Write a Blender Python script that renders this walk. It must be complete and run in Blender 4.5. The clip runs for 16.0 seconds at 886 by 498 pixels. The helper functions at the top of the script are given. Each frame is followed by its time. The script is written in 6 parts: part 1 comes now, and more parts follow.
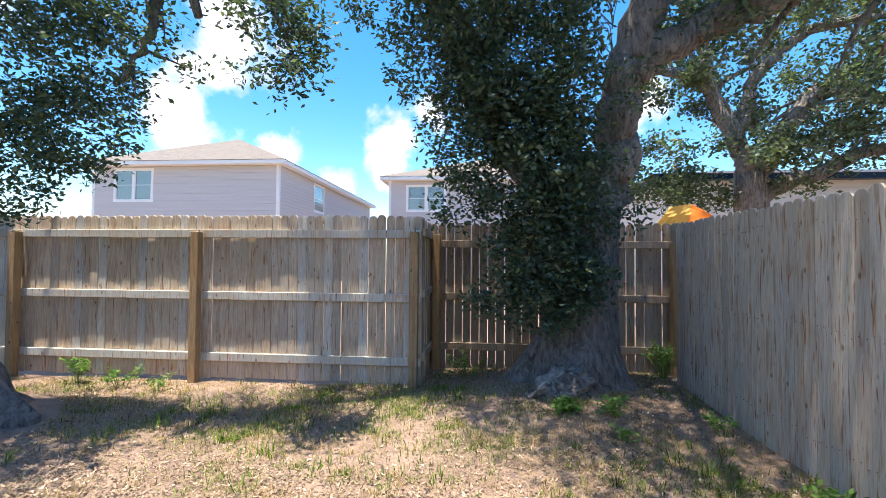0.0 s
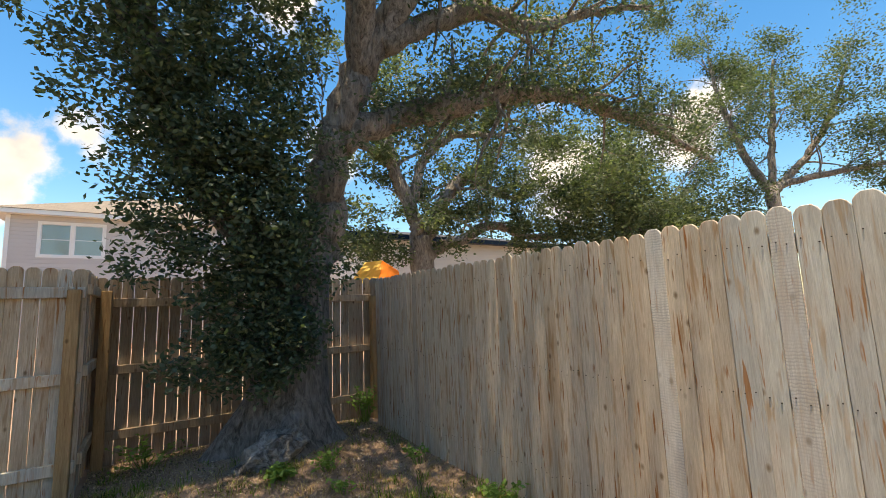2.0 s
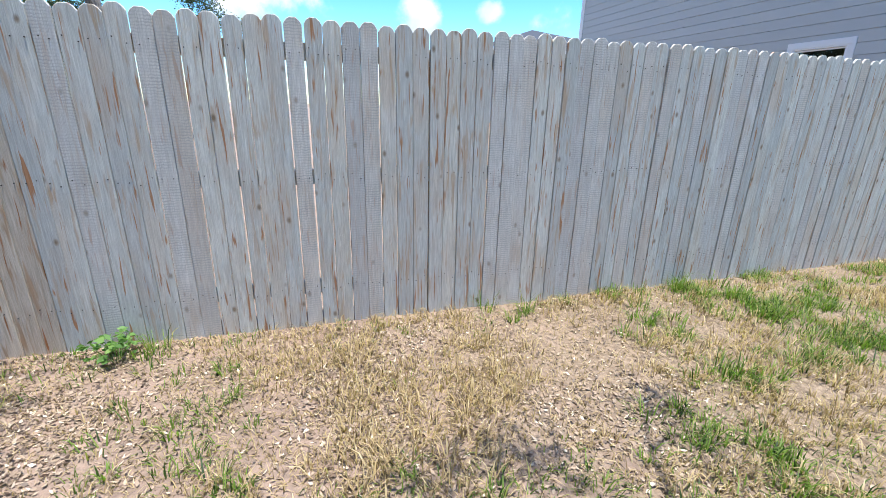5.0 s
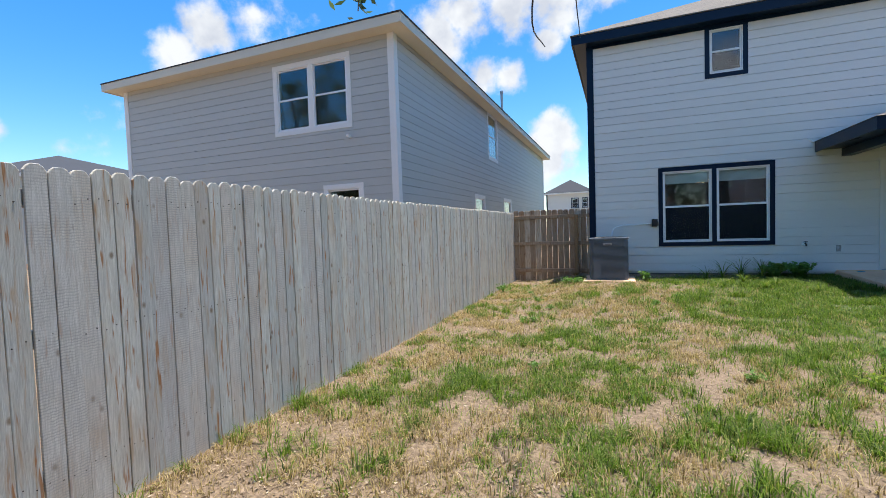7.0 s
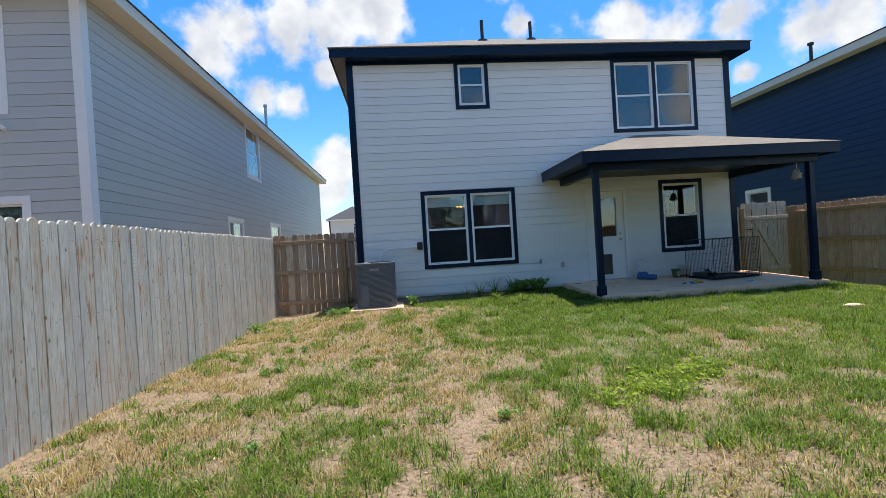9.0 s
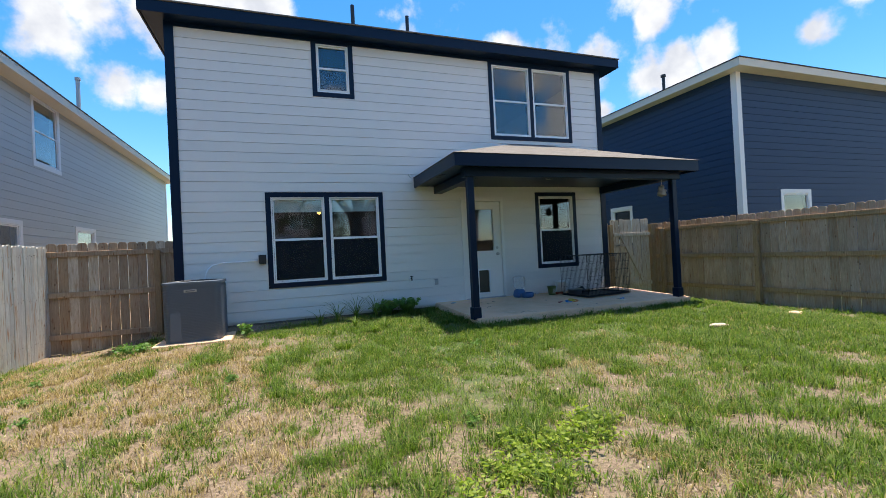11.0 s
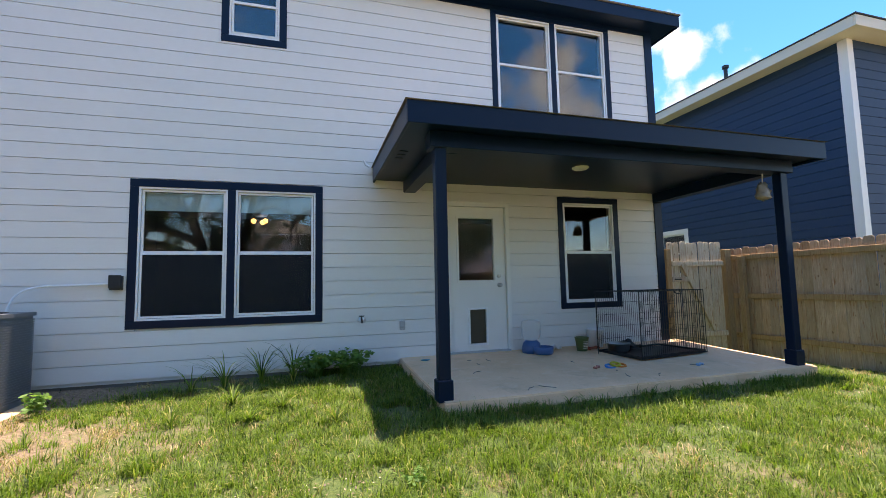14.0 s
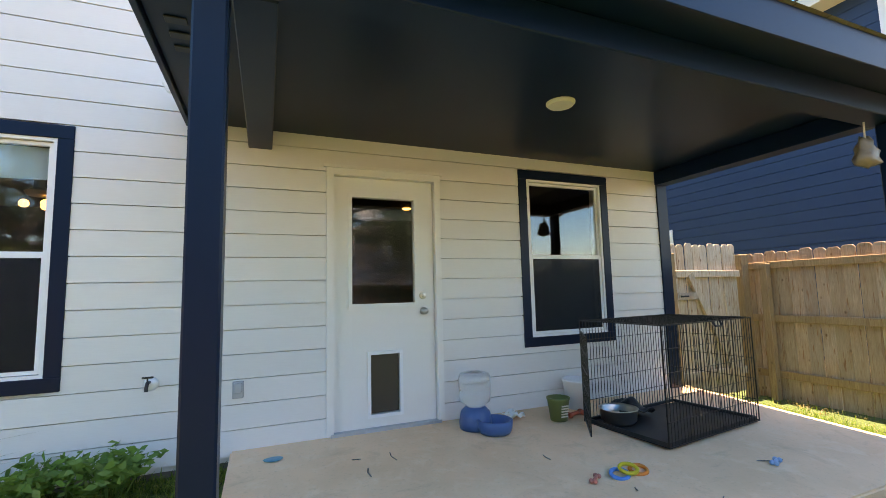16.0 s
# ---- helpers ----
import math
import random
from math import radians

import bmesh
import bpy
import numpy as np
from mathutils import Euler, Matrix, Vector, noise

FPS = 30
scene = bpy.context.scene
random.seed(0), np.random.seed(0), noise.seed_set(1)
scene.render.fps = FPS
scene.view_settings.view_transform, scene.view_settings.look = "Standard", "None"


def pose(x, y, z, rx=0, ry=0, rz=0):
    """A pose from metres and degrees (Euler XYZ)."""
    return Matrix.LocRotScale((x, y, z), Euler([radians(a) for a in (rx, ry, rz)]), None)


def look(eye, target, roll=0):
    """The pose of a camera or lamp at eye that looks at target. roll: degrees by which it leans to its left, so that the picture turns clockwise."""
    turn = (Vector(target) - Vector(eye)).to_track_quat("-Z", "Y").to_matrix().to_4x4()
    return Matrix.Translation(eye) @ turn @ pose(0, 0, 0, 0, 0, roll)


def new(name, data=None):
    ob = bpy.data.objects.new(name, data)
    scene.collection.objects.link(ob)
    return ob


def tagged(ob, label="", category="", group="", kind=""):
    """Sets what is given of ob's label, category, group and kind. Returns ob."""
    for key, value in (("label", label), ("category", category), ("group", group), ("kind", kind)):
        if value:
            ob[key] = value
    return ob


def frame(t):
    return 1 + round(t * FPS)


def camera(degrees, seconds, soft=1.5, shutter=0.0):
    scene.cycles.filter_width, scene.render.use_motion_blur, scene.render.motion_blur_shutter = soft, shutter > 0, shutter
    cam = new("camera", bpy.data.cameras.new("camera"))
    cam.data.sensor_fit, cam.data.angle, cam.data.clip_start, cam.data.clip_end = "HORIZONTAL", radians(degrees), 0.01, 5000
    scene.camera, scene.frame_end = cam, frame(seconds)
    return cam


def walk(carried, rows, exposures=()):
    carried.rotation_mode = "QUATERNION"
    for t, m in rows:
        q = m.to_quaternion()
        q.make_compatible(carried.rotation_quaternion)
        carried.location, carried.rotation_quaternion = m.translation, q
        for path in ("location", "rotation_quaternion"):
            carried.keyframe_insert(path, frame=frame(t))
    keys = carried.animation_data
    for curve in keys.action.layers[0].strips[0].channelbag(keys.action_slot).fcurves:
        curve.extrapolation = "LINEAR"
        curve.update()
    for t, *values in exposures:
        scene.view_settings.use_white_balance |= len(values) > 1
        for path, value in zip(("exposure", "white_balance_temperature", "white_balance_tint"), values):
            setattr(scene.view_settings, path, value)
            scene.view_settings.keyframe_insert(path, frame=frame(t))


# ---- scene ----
cam = camera(90.9, 16.0, soft=0.65)
PATH = [
    (0, (-0.616, -0.689, 1.186), (-0.44, -2.681, 1.239), 0.5),
    (0.5, (-0.556, -0.669, 1.208), (-0.496, -2.657, 1.421), -0.0),
    (1, (-0.483, -0.679, 1.205), (-0.716, -2.651, 1.44), 0.5),
    (1.5, (-0.449, -0.689, 1.254), (-1.281, -2.491, 1.497), -1.7),
    (2, (-0.42, -0.673, 1.234), (-1.525, -2.32, 1.497), -2.2),
    (2.5, (-0.374, -0.632, 1.202), (-1.692, -2.113, 1.465), -1.1),
    (3, (-0.297, -0.506, 1.156), (-1.876, -1.732, 1.22), -0.0),
    (3.5, (-0.124, -0.474, 1.11), (-1.909, -1.26, 0.666), 1.0),
    (4, (-0.094, -0.364, 1.158), (-1.961, -0.78, 0.574), 1.2),
    (4.5, (-0.089, -0.241, 1.142), (-1.999, -0.196, 0.55), 0.1),
    (5, (-0.069, -0.291, 1.189), (-1.886, 0.265, 0.566), 1.2),
    (5.2, (-0.105, -0.245, 1.207), (-1.868, 0.45, 0.566), 1.5),
    (7.3, (-0.154, -0.353, 1.251), (-0.75, 1.555, 1.196), -2.8),
    (7.5, (-0.152, -0.278, 1.264), (-0.676, 1.651, 1.208), -2.9),
    (8, (-0.055, 0.053, 1.172), (-0.351, 2.03, 1.138), -3.0),
    (8.5, (0.018, 0.414, 1.145), (0.016, 2.414, 1.125), -3.3),
    (9, (0.18, 0.787, 1.194), (0.368, 2.778, 1.182), -3.5),
    (9.5, (0.328, 1.153, 1.205), (0.73, 3.112, 1.198), -3.7),
    (10, (0.476, 1.478, 1.187), (1.099, 3.379, 1.188), -3.9),
    (10.2, (0.568, 1.59, 1.217), (1.217, 3.482, 1.217), -3.7),
    (12.5, (1.807, 3.294, 1.136), (2.514, 5.164, 1.19), -2.4),
    (13, (2.126, 3.767, 1.14), (2.835, 5.637, 1.197), -2.1),
    (13.5, (2.393, 4.255, 1.15), (3.01, 6.154, 1.272), -1.4),
    (14, (2.706, 4.747, 1.127), (3.279, 6.656, 1.293), -1.2),
    (14.5, (3.049, 5.293, 1.161), (3.619, 7.201, 1.348), -1.1),
    (15, (3.381, 5.88, 1.169), (3.957, 7.784, 1.373), -0.9),
    (15.5, (3.74, 6.394, 1.211), (4.367, 8.281, 1.419), -1.2),
    (16, (4.037, 7.001, 1.273), (4.788, 8.844, 1.469), -1.4),
]
walk(cam, [(t, look(eye, target, roll)) for t, eye, target, roll in PATH],
     [(0.0, 1.44, 6800, 13), (0.5, 1.40, 7200, 12), (1.0, 1.32, 8000, 13), (2.0, 1.15, 9200, 12), (2.5, 1.06, 8400, 12), (3.0, 1.02, 8000, 11), (4.5, 1.25, 5900, 8), (5.2, 1.15, 5850, 8), (7.3, 0.80, 6500, 9), (10.0, 0.86, 6600, 9), (12.5, 1.20, 7000, 13),
      (14.0, 1.50, 7600, 17), (15.0, 1.85, 8300, 17), (16.0, 2.42, 9500, 21)])

# ---- world and sun ----
SUN_WAY = Vector((0.10, 0.085, 1.0)).normalized()
world = bpy.data.worlds.new("sky")
scene.world = world
world.use_nodes = True
wt = world.node_tree
wt.nodes.clear()


def wnode(kind, **kw):
    n = wt.nodes.new(kind)
    for k, v in kw.items():
        if k == "op":
            n.operation = v
    return n


sky = wt.nodes.new("ShaderNodeTexSky")
sky.sky_type = "NISHITA"
sky.sun_disc = False
sky.sun_elevation = math.asin(SUN_WAY.z)
sky.sun_rotation = math.atan2(SUN_WAY.x, SUN_WAY.y)
sky.air_density, sky.dust_density, sky.ozone_density = 1.0, 0.6, 2.2
tint = wt.nodes.new("ShaderNodeHueSaturation")
tint.inputs["Saturation"].default_value = 1.42
tint.inputs["Value"].default_value = 0.92
wt.links.new(sky.outputs[0], tint.inputs["Color"])
# cumulus clouds: heading, height and half width in degrees
CLOUDS = [(149, 24.7, 5.3), (147, 20.8, 4.4), (144, 15.2, 4.6), (155, 13.0, 3.0), (161, 9.6, 2.8), (169, 15.6, 3.8), (168, 12.1, 2.9), (174, 18.8, 3.7), (178, 20.0, 2.5),
          (-92, 14.1, 4.6), (-88, 17.5, 4.1), (-83, 19.4, 3.3), (-96, 11.0, 3.6), (-96, 23.1, 1.0), (-76, 9.9, 2.8), (-68, 10.2, 1.7),
          (-18, 25.2, 4.3), (-21, 23.2, 3.8), (-13, 26.8, 4.5), (-6, 26.7, 5.4), (0, 27.9, 4.1), (-8, 21.8, 2.2), (-16, 19.0, 2.9), (-13, 18.4, 2.4), (-8, 11.2, 3.2), (-8, 7.7, 2.8),
          (17, 25.8, 1.7), (29, 23.7, 3.1), (35, 22.3, 3.8), (40, 21.4, 3.1), (46, 18.5, 2.6), (49, 19.0, 2.6), (53, 20.1, 2.2), (41, 16.1, 1.5), (61, 19.5, 1.9), (47, 25.2, 2.0), (44, 28.1, 2.6), (65, 22.0, 1.4),
          (-44, 24.9, 3.4), (-49, 23.0, 3.0), (-53, 20.0, 2.6), (-130, 16, 7), (-115, 20, 5), (85, 18, 7), (110, 16, 6), (125, 24, 6), (-160, 20, 4), (-170, 38, 7), (165, 45, 8), (150, 35, 6)]
coord = wt.nodes.new("ShaderNodeTexCoord")
cn = wt.nodes.new("ShaderNodeTexNoise")
cn.inputs["Scale"].default_value = 9.0
cn.inputs["Detail"].default_value = 12.0
cn.inputs["Roughness"].default_value = 0.58
wt.links.new(coord.outputs["Generated"], cn.inputs["Vector"])
total = None
for az, el, r in CLOUDS:
    a, e = radians(az), radians(el)
    d = (math.sin(a) * math.cos(e), math.cos(a) * math.cos(e), math.sin(e))
    dist = wnode("ShaderNodeVectorMath", op="DISTANCE")
    dist.inputs[1].default_value = d
    wt.links.new(coord.outputs["Generated"], dist.inputs[0])
    mr = wt.nodes.new("ShaderNodeMapRange")
    mr.inputs["From Min"].default_value = 0.0
    mr.inputs["From Max"].default_value = radians(r) * 1.45
    mr.inputs["To Min"].default_value = 1.0
    mr.inputs["To Max"].default_value = 0.0
    wt.links.new(dist.outputs["Value"], mr.inputs["Value"])
    if total is None:
        total = mr.outputs[0]
    else:
        mx = wnode("ShaderNodeMath", op="MAXIMUM")
        wt.links.new(total, mx.inputs[0])
        wt.links.new(mr.outputs[0], mx.inputs[1])
        total = mx.outputs[0]
mul = wnode("ShaderNodeMath", op="MULTIPLY_ADD")
wt.links.new(cn.outputs[0], mul.inputs[0])
mul.inputs[1].default_value = 2.3
mul.inputs[2].default_value = -1.2
add = wnode("ShaderNodeMath", op="ADD")
wt.links.new(total, add.inputs[0])
wt.links.new(mul.outputs[0], add.inputs[1])
cover = wt.nodes.new("ShaderNodeMapRange")
cover.interpolation_type = "SMOOTHSTEP"
cover.inputs["From Min"].default_value = 0.20
cover.inputs["From Max"].default_value = 0.70
wt.links.new(add.outputs[0], cover.inputs["Value"])
mixc = wt.nodes.new("ShaderNodeMix")
mixc.data_type = "RGBA"
billow = wt.nodes.new("ShaderNodeTexNoise")
billow.inputs["Scale"].default_value = 15.0
billow.inputs["Detail"].default_value = 8.0
wt.links.new(coord.outputs["Generated"], billow.inputs["Vector"])
lit = wt.nodes.new("ShaderNodeValToRGB")
lit.color_ramp.elements[0].position, lit.color_ramp.elements[0].color = 0.34, (2.6, 2.75, 3.1, 1)
lit.color_ramp.elements[1].position, lit.color_ramp.elements[1].color = 0.60, (3.7, 3.78, 3.9, 1)
wt.links.new(billow.outputs[0], lit.inputs[0])
wt.links.new(lit.outputs[0], [n for n in mixc.inputs if n.name == "B" and n.type == "RGBA"][0])
fac = [n for n in mixc.inputs if n.name == "Factor" and n.type == "VALUE"][0]
ca = [n for n in mixc.inputs if n.name == "A" and n.type == "RGBA"][0]
wt.links.new(cover.outputs[0], fac)
wt.links.new(tint.outputs[0], ca)
bg = wt.nodes.new("ShaderNodeBackground")
bg.inputs["Strength"].default_value = 0.15
wt.links.new([n for n in mixc.outputs if n.type == "RGBA"][0], bg.inputs["Color"])
wo = wt.nodes.new("ShaderNodeOutputWorld")
wt.links.new(bg.outputs[0], wo.inputs[0])

sun = new("sun", bpy.data.lights.new("sun", "SUN"))
sun.data.energy = 4.3
sun.data.angle = radians(0.55)
sun.data.color = (1.0, 0.95, 0.86)
sun.matrix_world = look(SUN_WAY * 40, (0, 0, 0))

# ---- materials ----


class Mat:
    """A small builder of node materials."""

    def __init__(self, name):
        self.m = bpy.data.materials.new(name)
        self.m.use_nodes = True
        self.t = self.m.node_tree
        self.b = self.t.nodes["Principled BSDF"]
        self.tc = self.t.nodes.new("ShaderNodeTexCoord")

    def put(self, a, b):
        self.t.links.new(a, b)

    def coords(self, scale=(1, 1, 1), rand=0.0, loc=(0, 0, 0)):
        mp = self.t.nodes.new("ShaderNodeMapping")
        mp.inputs["Scale"].default_value = scale
        mp.inputs["Location"].default_value = loc
        self.put(self.tc.outputs["Object"], mp.inputs["Vector"])
        if rand:
            oi = self.t.nodes.new("ShaderNodeObjectInfo")
            mm = self.t.nodes.new("ShaderNodeMath")
            mm.operation = "MULTIPLY"
            mm.inputs[1].default_value = rand
            self.put(oi.outputs["Random"], mm.inputs[0])
            av = self.t.nodes.new("ShaderNodeVectorMath")
            av.operation = "ADD"
            self.put(mp.outputs[0], av.inputs[0])
            self.put(mm.outputs[0], av.inputs[1])
            return av.outputs[0]
        return mp.outputs[0]

    def noise(self, vec, scale, detail=4, rough=0.55, dist=0.0):
        n = self.t.nodes.new("ShaderNodeTexNoise")
        n.inputs["Scale"].default_value = scale
        n.inputs["Detail"].default_value = detail
        n.inputs["Roughness"].default_value = rough
        n.inputs["Distortion"].default_value = dist
        self.put(vec, n.inputs["Vector"])
        return n.outputs[0]

    def vor(self, vec, scale):
        n = self.t.nodes.new("ShaderNodeTexVoronoi")
        n.inputs["Scale"].default_value = scale
        self.put(vec, n.inputs["Vector"])
        return n.outputs["Distance"]

    def ramp(self, val, *stops):
        r = self.t.nodes.new("ShaderNodeValToRGB")
        els = r.color_ramp.elements
        while len(els) < len(stops):
            els.new(0.5)
        for el, (p, c) in zip(els, stops):
            el.position = p
            el.color = (*c, 1) if len(c) == 3 else c
        self.put(val, r.inputs[0])
        return r.outputs[0]

    def step(self, val, lo, hi, a=0.0, b=1.0):
        r = self.t.nodes.new("ShaderNodeMapRange")
        r.inputs["From Min"].default_value = lo
        r.inputs["From Max"].default_value = hi
        r.inputs["To Min"].default_value = a
        r.inputs["To Max"].default_value = b
        self.put(val, r.inputs["Value"])
        return r.outputs[0]

    def mix(self, fac, a, b, kind="MIX"):
        n = self.t.nodes.new("ShaderNodeMix")
        n.data_type = "RGBA"
        n.blend_type = kind
        for sock, v in ((0, fac), (6, a), (7, b)):
            if isinstance(v, (int, float)):
                n.inputs[sock].default_value = v
            elif isinstance(v, tuple):
                n.inputs[sock].default_value = (*v, 1) if len(v) == 3 else v
            else:
                self.put(v, n.inputs[sock])
        return n.outputs[2]

    def rnd(self, island=False):
        if island:
            return self.t.nodes.new("ShaderNodeNewGeometry").outputs["Random Per Island"]
        return self.t.nodes.new("ShaderNodeObjectInfo").outputs["Random"]

    def math(self, op, a, b):
        n = self.t.nodes.new("ShaderNodeMath")
        n.operation = op
        for i, v in enumerate((a, b)):
            if isinstance(v, (int, float)):
                n.inputs[i].default_value = v
            else:
                self.put(v, n.inputs[i])
        return n.outputs[0]

    def done(self, color=None, rough=0.7, metal=0.0, bump=None, strength=0.3, depth=0.01, **kw):
        if color is not None:
            if isinstance(color, tuple):
                self.b.inputs["Base Color"].default_value = (*color, 1)
            else:
                self.put(color, self.b.inputs["Base Color"])
        if isinstance(rough, (int, float)):
            self.b.inputs["Roughness"].default_value = rough
        else:
            self.put(rough, self.b.inputs["Roughness"])
        self.b.inputs["Metallic"].default_value = metal
        for k, v in kw.items():
            self.b.inputs[k.replace("_", " ")].default_value = v
        if bump is not None:
            bn = self.t.nodes.new("ShaderNodeBump")
            bn.inputs["Strength"].default_value = strength
            bn.inputs["Distance"].default_value = depth
            self.put(bump, bn.inputs["Height"])
            self.put(bn.outputs[0], self.b.inputs["Normal"])
        return self.m


def wood(name, pale, dark, stain, stained=0.5, rough_sawn=False):
    """Weathered boards: grain along z, knots with dark rims, rust-brown runs, a tone of its own for each board."""
    w = Mat(name)
    v = w.coords((9, 9, 0.55), rand=37.0)
    grain = w.noise(v, 7.0, 6, 0.62, 0.6)
    fine = w.noise(w.coords((60, 60, 1.6), rand=11.0), 6.0, 4, 0.6)
    base = w.mix(w.step(grain, 0.35, 0.68), dark, pale)
    base = w.mix(w.step(fine, 0.42, 0.68, 0, 0.55), base, tuple(c * 0.74 for c in dark))
    vein = w.noise(w.coords((20, 20, 1.3), rand=43.0), 6.5, 5, 0.7, 0.5)
    base = w.mix(w.step(vein, 0.49, 0.68, 0, 0.42), base, tuple(c * 0.6 for c in dark))
    base = w.mix(w.step(vein, 0.44, 0.30, 0, 0.35), base, tuple(min(0.85, c * 1.22) for c in pale))
    tone = w.ramp(w.rnd(), (0.0, (0.78, 0.79, 0.80)), (0.3, (0.96, 0.97, 0.97)), (0.7, (1.07, 1.06, 1.03)), (1.0, (0.92, 0.88, 0.82)))
    base = w.mix(1.0, base, tone, "MULTIPLY")
    blot = w.noise(w.coords((2.2, 2.2, 0.9), rand=5.0), 1.7, 4)
    base = w.mix(w.step(blot, 0.48, 0.7, 0, 0.34), base, (stain[0] * 1.2, stain[1] * 1.2, stain[2] * 1.25))
    weather = w.noise(w.coords((1.6, 1.6, 1.1), rand=29.0), 2.4, 5, 0.65)
    base = w.mix(w.step(weather, 0.48, 0.72, 0, 0.30), base, tuple(c * 0.62 for c in dark))
    run = w.noise(w.coords((26, 26, 2.4), rand=91.0), 1.4, 3, 0.5, 0.5)
    base = w.mix(w.step(run, 0.56, 0.68, 0, stained), base, stain)
    streak = w.noise(w.coords((44, 44, 3.4), rand=67.0), 1.2, 2, 0.5, 0.4)
    base = w.mix(w.step(streak, 0.62, 0.70, 0, min(1.0, stained * 1.5)), base, (stain[0] * 0.85, stain[1] * 0.6, stain[2] * 0.4))
    knot = w.vor(w.coords((5.5, 5.5, 3.4), rand=53.0), 1.6)
    base = w.mix(w.step(knot, 0.05, 0.14, 0.8, 0.0), base, tuple(c * 0.45 for c in stain))
    hgt = w.math("ADD", grain, w.math("MULTIPLY", fine, 0.7))
    if rough_sawn:
        n = w.t.nodes.new("ShaderNodeTexWave")
        n.bands_direction = "Z"
        n.inputs["Scale"].default_value = 21.0
        n.inputs["Distortion"].default_value = 4.5
        n.inputs["Detail"].default_value = 4.0
        n.inputs["Detail Scale"].default_value = 1.4
        w.put(w.coords((1.6, 1, 1), rand=19.0), n.inputs["Vector"])
        patchy = w.step(w.noise(w.coords((4, 4, 3.2), rand=23.0), 2.0, 4), 0.38, 0.62, 0.1, 1.0)
        base = w.mix(w.math("MULTIPLY", patchy, w.step(n.outputs[1], 0.05, 0.6, 0.62, 0.0)), base, tuple(c * 0.55 for c in dark))
        base = w.mix(0.2, base, (0.66, 0.61, 0.54))
        hgt = w.math("ADD", hgt, w.math("MULTIPLY", n.outputs[1], 0.06))
    return w.done(base, 0.85, bump=hgt, strength=0.7, depth=0.005)


def paint(name, color, rough=0.55, dirt=0.12, dirt_color=(0.25, 0.22, 0.18), speckle=0.0, bump=0.12, boards=True):
    """Painted board or metal: faint streaks, dust and embossed grain."""
    p = Mat(name)
    big = p.noise(p.coords((0.7, 0.7, 1.6), rand=17.0), 1.4, 5, 0.6)
    c = p.mix(p.step(big, 0.42, 0.8, 0, dirt), color, dirt_color)
    grain = p.noise(p.coords((3, 3, 40) if boards else (30, 30, 30), rand=7.0), 4.0, 4)
    c = p.mix(p.step(grain, 0.4, 0.7, 0, 0.08), c, tuple(k * 0.7 for k in color))
    if boards:
        tone = p.ramp(p.rnd(), (0, (0.95, 0.95, 0.95)), (1, (1.0, 1.0, 1.0)))
        c = p.mix(1.0, c, tone, "MULTIPLY")
    return p.done(c, rough, bump=grain, strength=bump, depth=0.002)


M = {}
M["picket"] = wood("weathered_cedar", (0.75, 0.725, 0.655), (0.57, 0.545, 0.48), (0.44, 0.27, 0.13), 0.6)
M["picket_rough"] = wood("rough_sawn_cedar", (0.74, 0.705, 0.655), (0.56, 0.525, 0.475), (0.44, 0.28, 0.14), 0.4, True)
M["picket_warm"] = wood("tan_weathered_cedar", (0.73, 0.615, 0.485), (0.55, 0.45, 0.34), (0.37, 0.205, 0.09), 0.7)
M["picket_back"] = wood("fence_boards_inner_side", (0.72, 0.61, 0.48), (0.52, 0.42, 0.31), (0.33, 0.175, 0.075), 0.5)
M["picket_brown"] = wood("stained_brown_boards", (0.52, 0.385, 0.265), (0.38, 0.27, 0.175), (0.26, 0.135, 0.06), 0.5)
M["picket_side"] = wood("grey_brown_side_boards", (0.60, 0.45, 0.33), (0.43, 0.31, 0.22), (0.33, 0.175, 0.075), 0.5)
# brown boards with the oak corner's shade put into the colour
M["picket_shade"] = wood("shade_darkened_brown_boards", (0.45, 0.36, 0.27), (0.31, 0.24, 0.175), (0.22, 0.125, 0.06), 0.5)
M["rust"] = Mat("rusted_steel").done((0.05, 0.035, 0.028), 0.8)
M["post"] = wood("treated_pine_post", (0.50, 0.33, 0.175), (0.35, 0.22, 0.11), (0.22, 0.125, 0.05), 0.4)
M["siding_white"] = paint("off_white_lap_siding", (0.77, 0.755, 0.715), 0.5, 0.10, (0.5, 0.46, 0.4))
M["siding_grey"] = paint("warm_grey_lap_siding", (0.50, 0.505, 0.472), 0.55, 0.08)
M["siding_blue"] = paint("navy_blue_lap_siding", (0.004, 0.033, 0.085), 0.62, 0.10, (0.010, 0.04, 0.085))
M["siding_far"] = paint("pale_taupe_lap_siding", (0.56, 0.525, 0.50), 0.6, 0.06)
M["siding_cream"] = paint("cream_lap_siding", (0.70, 0.665, 0.60), 0.6, 0.06)
M["trim_black"] = paint("black_painted_trim", (0.001, 0.011, 0.033), 0.36, 0.08, (0.002, 0.013, 0.034), boards=False)
M["trim_black"].node_tree.nodes["Principled BSDF"].inputs["Specular IOR Level"].default_value = 0.22
M["trim_white"] = paint("white_painted_trim", (0.80, 0.79, 0.76), 0.5, 0.06, (0.5, 0.46, 0.4), boards=False)
M["trim_cream"] = paint("cream_painted_eave", (0.68, 0.62, 0.50), 0.6, 0.06, (0.4, 0.36, 0.3), boards=False)
M["vinyl"] = paint("white_vinyl_frame", (0.84, 0.84, 0.83), 0.35, 0.03, boards=False)
M["door"] = paint("white_painted_door", (0.80, 0.785, 0.74), 0.4, 0.08, (0.45, 0.4, 0.33), boards=False)
